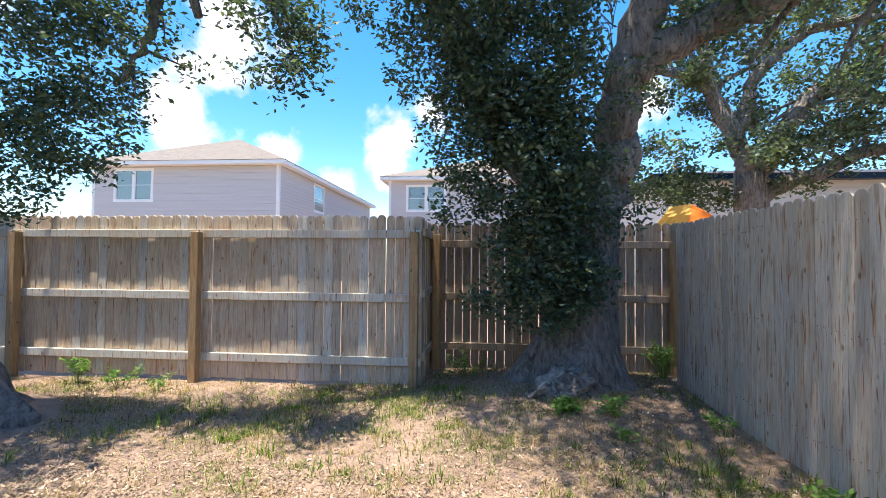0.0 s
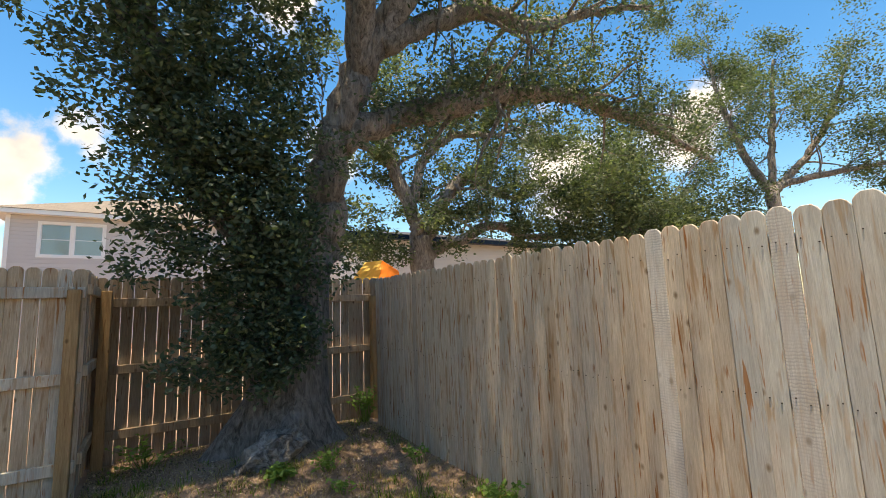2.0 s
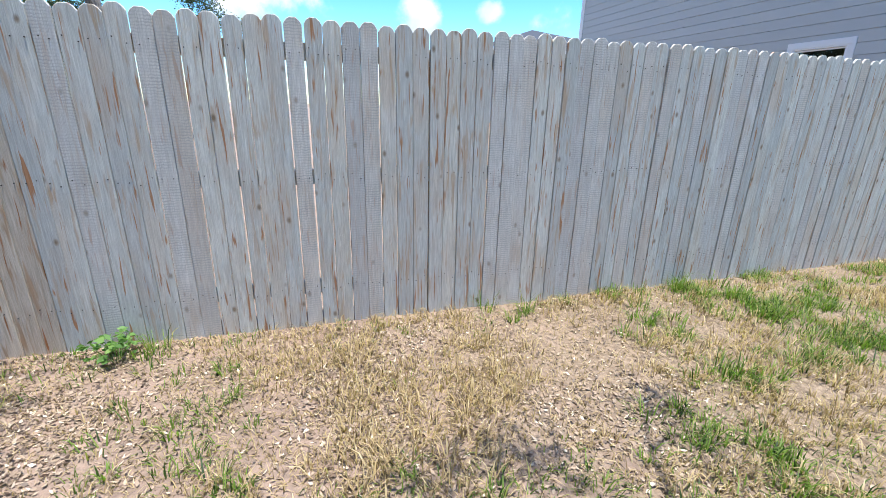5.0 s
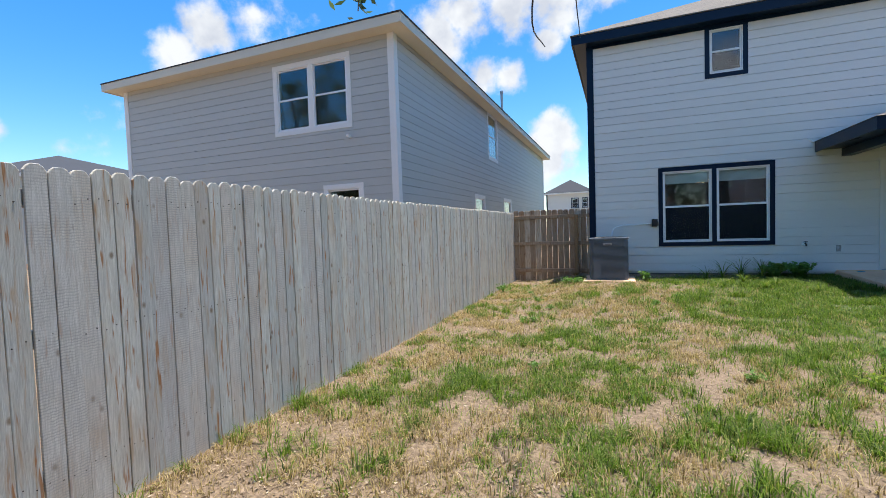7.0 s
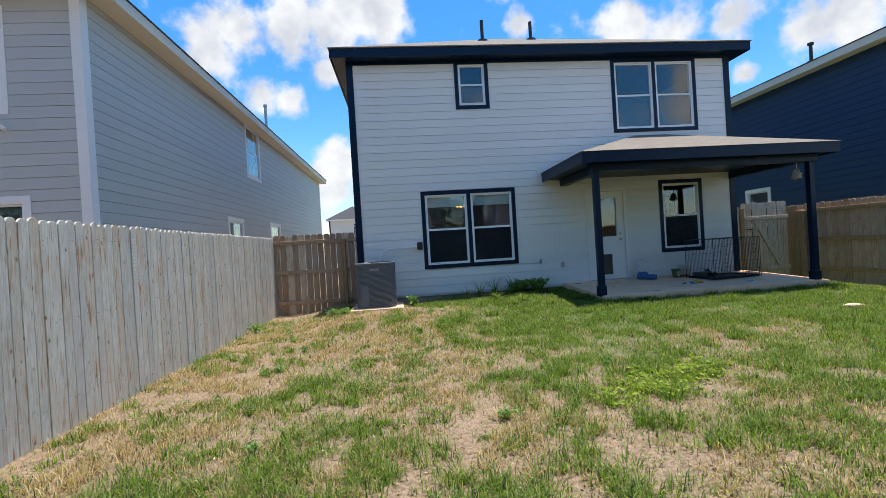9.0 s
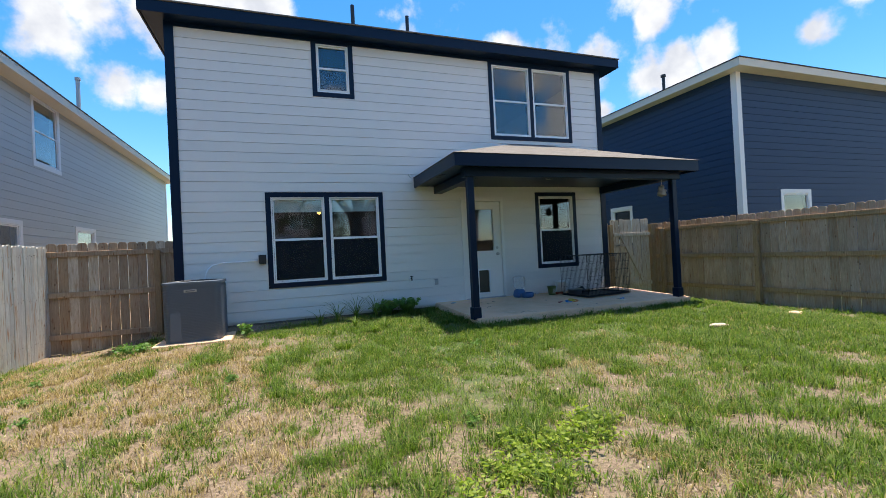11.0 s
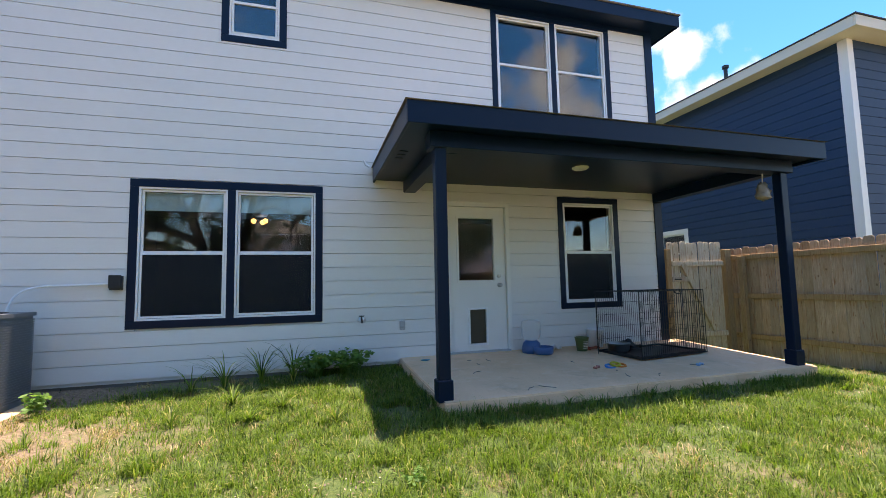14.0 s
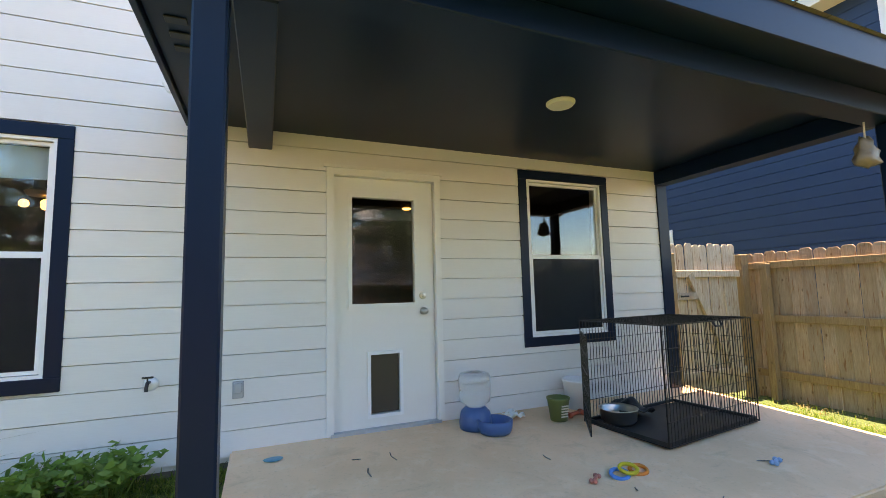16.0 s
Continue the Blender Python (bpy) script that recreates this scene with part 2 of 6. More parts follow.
M["footing"] = paint("grey_foundation_concrete", (0.17, 0.15, 0.13), 0.9, 0.3, (0.1, 0.08, 0.06), boards=False)
M["steel"] = Mat("brushed_nickel").done((0.55, 0.53, 0.5), 0.3, 1.0)
M["galv"] = paint("grey_metal", (0.42, 0.43, 0.43), 0.45, 0.15, boards=False)
M["black_metal"] = Mat("black_enamelled_wire").done((0.012, 0.012, 0.013), 0.4)
M["black_plastic"] = Mat("black_plastic").done((0.015, 0.015, 0.017), 0.5)

g = Mat("shingles")
gv = g.coords((1, 1, 1))
br = g.t.nodes.new("ShaderNodeTexBrick")
br.inputs["Scale"].default_value = 1.0
br.inputs["Brick Width"].default_value = 0.30
br.inputs["Row Height"].default_value = 0.14
br.inputs["Mortar Size"].default_value = 0.006
br.inputs["Color1"].default_value = (0.20, 0.17, 0.14, 1)
br.inputs["Color2"].default_value = (0.155, 0.132, 0.108, 1)
br.inputs["Mortar"].default_value = (0.08, 0.067, 0.056, 1)
g.put(gv, br.inputs["Vector"])
M["shingle"] = g.done(g.mix(g.step(g.noise(gv, 60, 3), 0.4, 0.7, 0, 0.4), br.outputs[0], (0.26, 0.23, 0.195)), 0.95,
                      bump=g.noise(gv, 120, 2), strength=0.4, depth=0.004)
M["shingle_dark"] = Mat("dark_shingles").done((0.045, 0.047, 0.055), 0.9)

c = Mat("patio_concrete")
cv = c.coords()
cc = c.mix(c.step(c.noise(cv, 1.1, 6, 0.6), 0.38, 0.68), (0.88, 0.575, 0.36), (0.74, 0.475, 0.285))
cc = c.mix(c.step(c.noise(cv, 5, 5, 0.65, 0.5), 0.52, 0.7, 0, 0.55), cc, (0.88, 0.64, 0.44))
cc = c.mix(c.step(c.noise(cv, 45, 3), 0.58, 0.75, 0, 0.22), cc, (0.3, 0.21, 0.15))
cc = c.mix(c.step(c.noise(c.coords((1, 1, 1), loc=(3, 7, 0)), 2.6, 6, 0.7, 0.8), 0.56, 0.72, 0, 0.4), cc, (0.42, 0.27, 0.165))
M["concrete"] = c.done(cc, 0.85, bump=c.noise(cv, 60, 4), strength=0.25, depth=0.004)

gl = Mat("window_glass")
gl.b.inputs["Base Color"].default_value = (0.93, 0.96, 0.95, 1)
gl.b.inputs["Roughness"].default_value = 0.0
gl.b.inputs["IOR"].default_value = 1.68
gl.b.inputs["Transmission Weight"].default_value = 1.0
M["glass"] = gl.m
sc = Mat("insect_screen")
sc.done((0.009, 0.012, 0.017), 0.6, Specular_IOR_Level=0.3)
see = sc.t.nodes.new("ShaderNodeBsdfTransparent")
mesh_mix = sc.t.nodes.new("ShaderNodeMixShader")
mesh_mix.inputs[0].default_value = 0.62
sc.put(see.outputs[0], mesh_mix.inputs[1])
sc.put(sc.b.outputs[0], mesh_mix.inputs[2])
sc.put(mesh_mix.outputs[0], sc.t.nodes["Material Output"].inputs["Surface"])
M["screen"] = sc.m
# indoor darkness is put into this near-black colour
M["room"] = Mat("unlit_room_black").done((0.035, 0.033, 0.03), 0.9)
M["blind"] = Mat("pale_roller_blind").done((0.45, 0.55, 0.52), 0.8)
em = Mat("lit_bulb_glass")
M["bulb"] = em.done((1, 0.8, 0.5), 0.4, Emission_Strength=1.3)
em.b.inputs["Emission Color"].default_value = (1.0, 0.52, 0.14, 1)
M["lens"] = Mat("cream_light_lens").done((0.72, 0.68, 0.52), 0.5)

b = Mat("oak_bark")
bv = b.coords((7, 7, 1.6))
bn1 = b.noise(bv, 3.0, 8, 0.7, 0.8)
bc = b.mix(b.step(bn1, 0.36, 0.64), (0.075, 0.062, 0.052), (0.36, 0.32, 0.28))
bc = b.mix(b.step(b.noise(b.coords(), 5.0, 5), 0.52, 0.72, 0, 0.6), bc, (0.34, 0.33, 0.31))
M["bark"] = b.done(bc, 0.95, bump=bn1, strength=1.0, depth=0.06)


def leafy(name, dark, light, alt, trans=0.35):
    """Leaves: a tone for each leaf, slightly glossy, letting some light through."""
    f = Mat(name)
    r = f.rnd(island=True)
    col = f.ramp(r, (0.0, dark), (0.55, light), (0.86, light), (1.0, alt))
    f.put(col, f.b.inputs["Base Color"])
    f.b.inputs["Roughness"].default_value = 0.55
    f.b.inputs["Specular IOR Level"].default_value = 0.32
    tr = f.t.nodes.new("ShaderNodeBsdfTranslucent")
    f.put(f.mix(1.0, col, (1.3, 1.5, 0.8), "MULTIPLY"), tr.inputs["Color"])
    ms = f.t.nodes.new("ShaderNodeMixShader")
    ms.inputs[0].default_value = trans
    f.put(f.b.outputs[0], ms.inputs[1])
    f.put(tr.outputs[0], ms.inputs[2])
    f.put(ms.outputs[0], f.t.nodes["Material Output"].inputs["Surface"])
    return f.m


M["leaf"] = leafy("oak_leaves", (0.04, 0.064, 0.042), (0.095, 0.13, 0.08), (0.22, 0.25, 0.16))
M["leaf_sun"] = leafy("sunlit_oak_leaves", (0.045, 0.065, 0.038), (0.105, 0.135, 0.075), (0.23, 0.255, 0.15), 0.42)
M["weed"] = leafy("weed_leaves", (0.10, 0.19, 0.045), (0.17, 0.29, 0.075), (0.26, 0.36, 0.11), 0.45)
M["grass"] = leafy("green_grass_blades", (0.022, 0.048, 0.007), (0.15, 0.225, 0.030), (0.40, 0.35, 0.13), 0.45)
M["straw"] = leafy("dry_straw_blades", (0.12, 0.075, 0.035), (0.43, 0.315, 0.165), (0.58, 0.46, 0.28), 0.35)
M["creeper"] = leafy("yellow_green_creeping_leaves", (0.16, 0.23, 0.03), (0.31, 0.37, 0.05), (0.42, 0.44, 0.09), 0.45)
M["litter"] = leafy("fallen_dry_leaves", (0.06, 0.036, 0.025), (0.35, 0.25, 0.17), (0.66, 0.54, 0.40), 0.1)

s_ = Mat("yard_soil")
sv = s_.coords()
n1 = s_.noise(sv, 0.55, 5, 0.6)
n2 = s_.noise(sv, 3.2, 6, 0.65)
n3 = s_.noise(sv, 42.0, 4, 0.7)
soil = s_.mix(s_.step(n2, 0.35, 0.65), (0.24, 0.16, 0.115), (0.36, 0.25, 0.185))
soil = s_.mix(s_.step(s_.noise(sv, 1.3, 5, 0.7), 0.54, 0.66, 0, 0.8), soil, (0.47, 0.32, 0.235))
soil = s_.mix(s_.step(n3, 0.4, 0.7, 0, 0.6), soil, (0.14, 0.105, 0.07))
green = s_.mix(s_.step(n3, 0.35, 0.65), (0.05, 0.09, 0.018), (0.12, 0.145, 0.042))
sep = s_.t.nodes.new("ShaderNodeSeparateXYZ")
s_.put(sv, sep.inputs[0])
grad = s_.math("ADD", s_.step(sep.outputs["Y"], 2.0, 7.5, 0.08, 0.48), s_.step(sep.outputs["X"], 0.3, 2.4, -0.14, 0.10))
gm = s_.step(s_.math("ADD", s_.math("MULTIPLY", n2, 0.55), s_.math("ADD", s_.math("MULTIPLY", n1, 0.45), s_.math("SUBTRACT", grad, 0.45))), 0.42, 0.62)
thatch = s_.mix(s_.step(s_.noise(sv, 30.0, 4, 0.7), 0.38, 0.62), (0.11, 0.075, 0.04), (0.33, 0.24, 0.15))
here = s_.step(s_.math("ADD", s_.math("MULTIPLY", sep.outputs["Y"], 0.25), n2), 0.45, 0.85, 0, 0.75)
soil = s_.mix(here, soil, thatch)
M["soil"] = s_.done(s_.mix(gm, soil, green), 0.95, bump=s_.noise(sv, 25.0, 6, 0.75), strength=0.7, depth=0.03)

# ---- builders ----


def part(name, bm, mat, parent=None, label="", smooth=False):
    me = bpy.data.meshes.new(name)
    bm.to_mesh(me)
    bm.free()
    me.materials.append(mat)
    if smooth:
        me.polygons.foreach_set("use_smooth", [True] * len(me.polygons))
    ob = new(name, me)
    if parent:
        ob.parent = parent
    return tagged(ob, label)


def thing(name, label, category, group="", kind="", at=None):
    ob = new(name)
    if at is not None:
        ob.matrix_basis = at
    return tagged(ob, label, category, group, kind)


def box(bm, x0, x1, y0, y1, z0, z1, m=None):
    vs = [bm.verts.new((x, y, z)) for x in (x0, x1) for y in (y0, y1) for z in (z0, z1)]
    for f in ((0, 1, 3, 2), (4, 6, 7, 5), (0, 4, 5, 1), (2, 3, 7, 6), (0, 2, 6, 4), (1, 5, 7, 3)):
        bm.faces.new([vs[i] for i in f])
    if m is not None:
        for v in vs:
            v.co = m @ v.co
    return vs


def boxpart(name, dims, mat, parent=None, label="", bevel=0.0, m=None):
    bm = bmesh.new()
    box(bm, *dims, m=m)
    if bevel:
        bmesh.ops.bevel(bm, geom=bm.edges[:], offset=bevel, segments=1, affect="EDGES")
    return part(name, bm, mat, parent, label)


def lathe(bm, prof, n=20, c=(0, 0, 0), m=None):
    """A solid of revolution about z from (radius, height) pairs."""
    rings = []
    for r, z in prof:
        rings.append([bm.verts.new((c[0] + r * math.cos(2 * math.pi * i / n), c[1] + r * math.sin(2 * math.pi * i / n), c[2] + z)) for i in range(n)])
    for a, b2 in zip(rings, rings[1:]):
        for i in range(n):
            bm.faces.new((a[i], a[(i + 1) % n], b2[(i + 1) % n], b2[i]))
    bm.faces.new(rings[0][::-1])
    bm.faces.new(rings[-1])
    if m is not None:
        for ring in rings:
            for v in ring:
                v.co = m @ v.co


def tube(bm, pts, radii, n=8, wob=0.0):
    """A tapering tube along points."""
    pts = [Vector(p) for p in pts]
    if isinstance(radii, (int, float)):
        radii = [radii] * len(pts)
    rings = []
    for i, p in enumerate(pts):
        d = (pts[min(i + 1, len(pts) - 1)] - pts[max(i - 1, 0)]).normalized()
        a = d.cross(Vector((0.31, 0.95, 0.05))).normalized()
        b2 = d.cross(a)
        ring = []
        for k in range(n):
            t = 2 * math.pi * k / n
            r = radii[i] * (1 + wob * noise.noise((p + Vector((math.cos(t), math.sin(t), 0)) * 1.7) * 2.3))
            ring.append(bm.verts.new(p + (a * math.cos(t) + b2 * math.sin(t)) * r))
        rings.append(ring)
    for r0, r1 in zip(rings, rings[1:]):
        for k in range(n):
            bm.faces.new((r0[k], r0[(k + 1) % n], r1[(k + 1) % n], r1[k]))
    bm.faces.new(rings[0][::-1])
    bm.faces.new(rings[-1])


def curve_pts(pts, n):
    """Points on a smooth line through the given ones, with the radius as fourth number."""
    P = [np.array(p, float) for p in pts]
    P = [2 * P[0] - P[1]] + P + [2 * P[-1] - P[-2]]
    out = []
    for i in range(1, len(P) - 2):
        for k in range(n):
            t = k / n
            a, b2, c2, d = P[i - 1], P[i], P[i + 1], P[i + 2]
            out.append(0.5 * (2 * b2 + (c2 - a) * t + (2 * a - 5 * b2 + 4 * c2 - d) * t * t + (3 * b2 - a - 3 * c2 + d) * t ** 3))
    out.append(P[-2])
    return out


def raw_mesh(name, verts, faces, mat, parent=None, label="", smooth=False):
    me = bpy.data.meshes.new(name)
    k = faces.shape[1]
    me.vertices.add(len(verts))
    me.vertices.foreach_set("co", np.asarray(verts, np.float32).ravel())
    me.loops.add(faces.size)
    me.loops.foreach_set("vertex_index", faces.astype(np.int32).ravel())
    me.polygons.add(len(faces))
    me.polygons.foreach_set("loop_start", np.arange(0, faces.size, k, dtype=np.int32))
    me.polygons.foreach_set("loop_total", np.full(len(faces), k, np.int32))
    me.materials.append(mat)
    me.update(calc_edges=True)
    if smooth:
        me.polygons.foreach_set("use_smooth", [True] * len(faces))
    ob = new(name, me)
    if parent:
        ob.parent = parent
    return tagged(ob, label)


RNG = np.random.default_rng(7)


def vnoise(x, y, s, seed=0):
    """Smooth value noise of 0 to 1 on arrays."""
    x, y = np.asarray(x) * s + 57.3 * seed, np.asarray(y) * s - 31.7 * seed
    xi, yi = np.floor(x), np.floor(y)
    fx, fy = x - xi, y - yi
    fx, fy = fx * fx * (3 - 2 * fx), fy * fy * (3 - 2 * fy)

    def h(a, b2):
        v = np.sin(a * 127.1 + b2 * 311.7) * 43758.5453
        return v - np.floor(v)
    return (h(xi, yi) * (1 - fx) + h(xi + 1, yi) * fx) * (1 - fy) + (h(xi, yi + 1) * (1 - fx) + h(xi + 1, yi + 1) * fx) * fy


def sm(a, lo, hi):
    t = np.clip((np.asarray(a, float) - lo) / (hi - lo), 0, 1)
    return t * t * (3 - 2 * t)


def ground_z(x, y):
    """Height of the yard's ground."""
    x, y = np.asarray(x, float), np.asarray(y, float)
    z = -0.19 + 0.03 * (vnoise(x, y, 0.45) - 0.5) + 0.015 * (vnoise(x, y, 1.7, 3) - 0.5)
    near = sm(y, 5.0, 9.6) * sm(x, -2.4, -0.6) * (1 - sm(x, 8.2, 9.8)) * (1 - sm(y, 12.0, 15.0))
    z = z + near * 0.215 + near * 0.04 * sm(y, 9.6, 10.4)
    z = z + 0.17 * np.exp(-(((x + 1.6) / 1.05) ** 2 + ((y + 5.35) / 0.85) ** 2))
    z = z + 0.10 * np.exp(-(((x - 3.9) / 0.8) ** 2 + ((y + 3.7) / 0.8) ** 2))
    return z


# ---- ground: one sheet to the horizon ----
xs = np.unique(np.round(np.concatenate([[-900, -500, -250, -120, -70, -45, -30, -22, -16, -12, -9.5, -8], np.arange(-7, 11.2, 0.12), [12, 14, 17, 22, 30, 45, 70, 120, 250, 500, 900]]), 3))
ys = np.unique(np.round(np.concatenate([[-900, -500, -250, -120, -70, -45, -30, -22, -16, -12, -9.5, -8], np.arange(-7, 12.6, 0.12), [14, 17, 22, 30, 45, 70, 120, 250, 500, 900]]), 3))
gx, gy = np.meshgrid(xs, ys, indexing="ij")
gzv = ground_z(gx, gy)
far_drop = np.where((np.abs(gx) > 13) | (np.abs(gy) > 15), -0.02, 0)
V = np.stack([gx, gy, gzv + far_drop], -1).reshape(-1, 3)
ny = len(ys)
I = (np.arange(len(xs) - 1)[:, None] * ny + np.arange(ny - 1)[None, :]).ravel()
F = np.stack([I, I + ny, I + ny + 1, I + 1], -1)
tagged(raw_mesh("ground", V, F, M["soil"], smooth=True), "sandy brown soil under thin lawn and leaf litter", "ground", kind="structure")

# ---- fences ----
PICKET = 0.0972
PITCH = 0.0998


def picket_mesh(name, w, h, th, mat):
    """A dog-eared board standing on z = 0."""
    bm = bmesh.new()
    e = 0.026
    prof = [(-w / 2, 0), (w / 2, 0), (w / 2, h - e * 1.2), (w / 2 - e * 0.5, h - e * 0.45), (w / 2 - e * 1.1, h), (-w / 2 + e * 1.1, h), (-w / 2 + e * 0.5, h - e * 0.45), (-w / 2, h - e * 1.2)]
    c = 0.0022
    rows_ = []
    for y, k in ((-th / 2, c), (-th / 2 + c, 0), (th / 2 - c, 0), (th / 2, c)):
        rows_.append([bm.verts.new((x - k * (1 if x > 0 else -1), y, z - (k if z > h * 0.5 else 0))) for x, z in prof])
    bm.faces.new(rows_[0])
    bm.faces.new(rows_[-1][::-1])
    for a, b2 in zip(rows_, rows_[1:]):
        for i in range(len(prof)):
            j = (i + 1) % len(prof)
            bm.faces.new((a[j], a[i], b2[i], b2[j]))
    bmesh.ops.recalc_face_normals(bm, faces=bm.faces[:])
    me = bpy.data.meshes.new(name)
    bm.to_mesh(me)
    bm.free()
    me.materials.append(mat)
    return me


def fence(label, start, end, z0, z1, mats, rails=True, rail_side=1, posts=(), post_mat=None, group="yard fences", seed=1, rail_z=(0.28, 0.98, 1.66), pitch=PITCH, tan=None, nails=False):
    """Pickets from start to end. rail_side: on which side of the pickets (left of the run is 1) the rails and posts stand."""
    rnd = random.Random(seed)
    s, e = Vector((*start, 0)), Vector((*end, 0))
    d = (e - s)
    L = d.length
    d.normalize()
    ang = math.atan2(d.y, d.x)
    top = thing("fence", label, "fence", group, at=Matrix.Translation((s.x, s.y, 0)) @ Matrix.Rotation(ang, 4, "Z"))
    h = z1 - z0
    meshes = [picket_mesh("picket", PICKET * k * pitch / PITCH, h, 0.019, m) for k in (0.995, 0.95, 1.012) for m in mats]
    n = int(L / pitch)
    tan_mesh = picket_mesh("picket", PICKET * pitch / PITCH, h, 0.016, M["picket_warm"]) if tan else None
    heads = bmesh.new()
    for i in range(n):
        pick = meshes[rnd.choice([0, 0, 1, 2]) * len(mats) + (rnd.choice(range(len(mats))) if rnd.random() < 0.36 else 0)]
        u = (i + 0.5) * L / n
        if tan and rnd.random() < 1 - (u - tan[0]) / (tan[1] - tan[0]):
            pick = tan_mesh
        ob = new("picket", pick)
        ob.parent = top
        dy, tilt = rnd.uniform(-0.005, 0.005), rnd.uniform(-0.15, 0.15)
        ob.matrix_basis = pose(u + rnd.uniform(-0.0015, 0.0015), dy, z0 + rnd.uniform(-0.014, 0.008), rnd.uniform(-0.2, 0.2), tilt, rnd.uniform(-1.2, 1.2))
        if nails:
            for zr in rail_z:
                for du in (-0.026, 0.024):
                    zn = zr + rnd.uniform(-0.022, 0.022)
                    at = Matrix.Translation((u + du + rnd.uniform(-0.006, 0.006) + zn * math.sin(radians(tilt)), dy - 0.0088 * nails, z0 + zn)) @ Matrix.Rotation(radians(90), 4, "X")
                    bmesh.ops.create_cone(heads, cap_ends=True, segments=6, radius1=0.0036, radius2=0.003, depth=0.005, matrix=at)
    if nails:
        part("nail_heads", heads, M["rust"], top, "rusted nail heads")
    else:
        heads.free()
    sd = rail_side
    if rails:
        cuts = [0.0] + [p for p in posts if 0.05 < p < L - 0.05] + [L]
        for zr in rail_z:
            for a, b2 in zip(cuts, cuts[1:]):
                y0, y1 = sorted((sd * 0.012, sd * 0.052))
                boxpart("rail", (a + 0.01, b2 - 0.01, y0, y1, z0 + zr - 0.045, z0 + zr + 0.045), post_mat[1], top, bevel=0.004)
        for p in posts:
            y0, y1 = sorted((sd * 0.054, sd * 0.145))
            boxpart("post", (p - 0.045, p + 0.045, y0, y1, z0 - 0.25, z0 + rail_z[-1] + 0.02), post_mat[0], top, bevel=0.006)
    return top


FX = -2.75
pm = (M["post"], M["picket_back"])
# smooth side faces the yard
fence("weathered grey-brown cedar privacy fence with dog-eared pickets", (FX, -5.68), (FX, 11.12), -0.205, 1.62, [M["picket"], M["picket_rough"], M["picket_rough"]], True, 1, [1.2 + 2.44 * i for i in range(7)], (M["post"], M["picket"]), seed=3, tan=(1.8, 5.8), nails=1)
# inner side with posts and rails faces the yard
fence("weathered fence, its rails and posts facing the lawn", (10.3, -5.44), (0.03, -5.44), -0.16, 1.68, [M["picket_back"], M["picket"]], True, -1, [0.1, 3.05, 10.3 - 4.83, 10.3 - 2.585, 10.27 - 0.075], (M["post"], M["picket"]), seed=5, rail_z=(0.24, 0.93, 1.63))
fence("short dark fence panel in the shade beside the oak", (0.05, -5.46), (0.05, -6.3), -0.16, 1.67, [M["picket_back"]], True, -1, [0.74], (M["post"], M["picket_back"]), seed=6)
# next two runs use the boards darkened to imitate shade
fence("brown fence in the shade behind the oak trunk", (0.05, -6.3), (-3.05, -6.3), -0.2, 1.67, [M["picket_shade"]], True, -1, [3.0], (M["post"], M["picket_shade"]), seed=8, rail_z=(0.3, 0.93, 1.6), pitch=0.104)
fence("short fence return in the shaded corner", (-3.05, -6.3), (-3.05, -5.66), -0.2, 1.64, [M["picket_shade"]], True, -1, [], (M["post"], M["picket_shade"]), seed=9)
fence("brown fence panel beside the house", (FX, 11.13), (-0.76, 11.13), -0.18, 1.66, [M["picket_brown"], M["picket_back"]], True, -1, [1.6], (M["post"], M["picket_brown"]), seed=10, pitch=0.14)
fence("brown fence with rails and posts facing the lawn", (10.2, 11.05), (10.2, -5.4), -0.21, 1.70, [M["picket_side"], M["picket_brown"]], True, -1, [0.33, 2.72, 5.15, 7.55, 10.0, 12.4, 14.8], (M["post"], M["post"]), seed=12, rail_z=(0.33, 1.04, 1.73), pitch=0.14)

# ---- house walls, windows, roofs ----


def local_frame(p0, p1):
    """A frame with x along the wall from p0 to p1, y into the house, z up."""
    d = Vector((p1[0] - p0[0], p1[1] - p0[1], 0)).normalized()
    m = Matrix.Identity(4)
    m.col[0][:3] = d
    m.col[1][:3] = Vector((-d.y, d.x, 0))
    m.col[3][:3] = (p0[0], p0[1], 0)
    return m


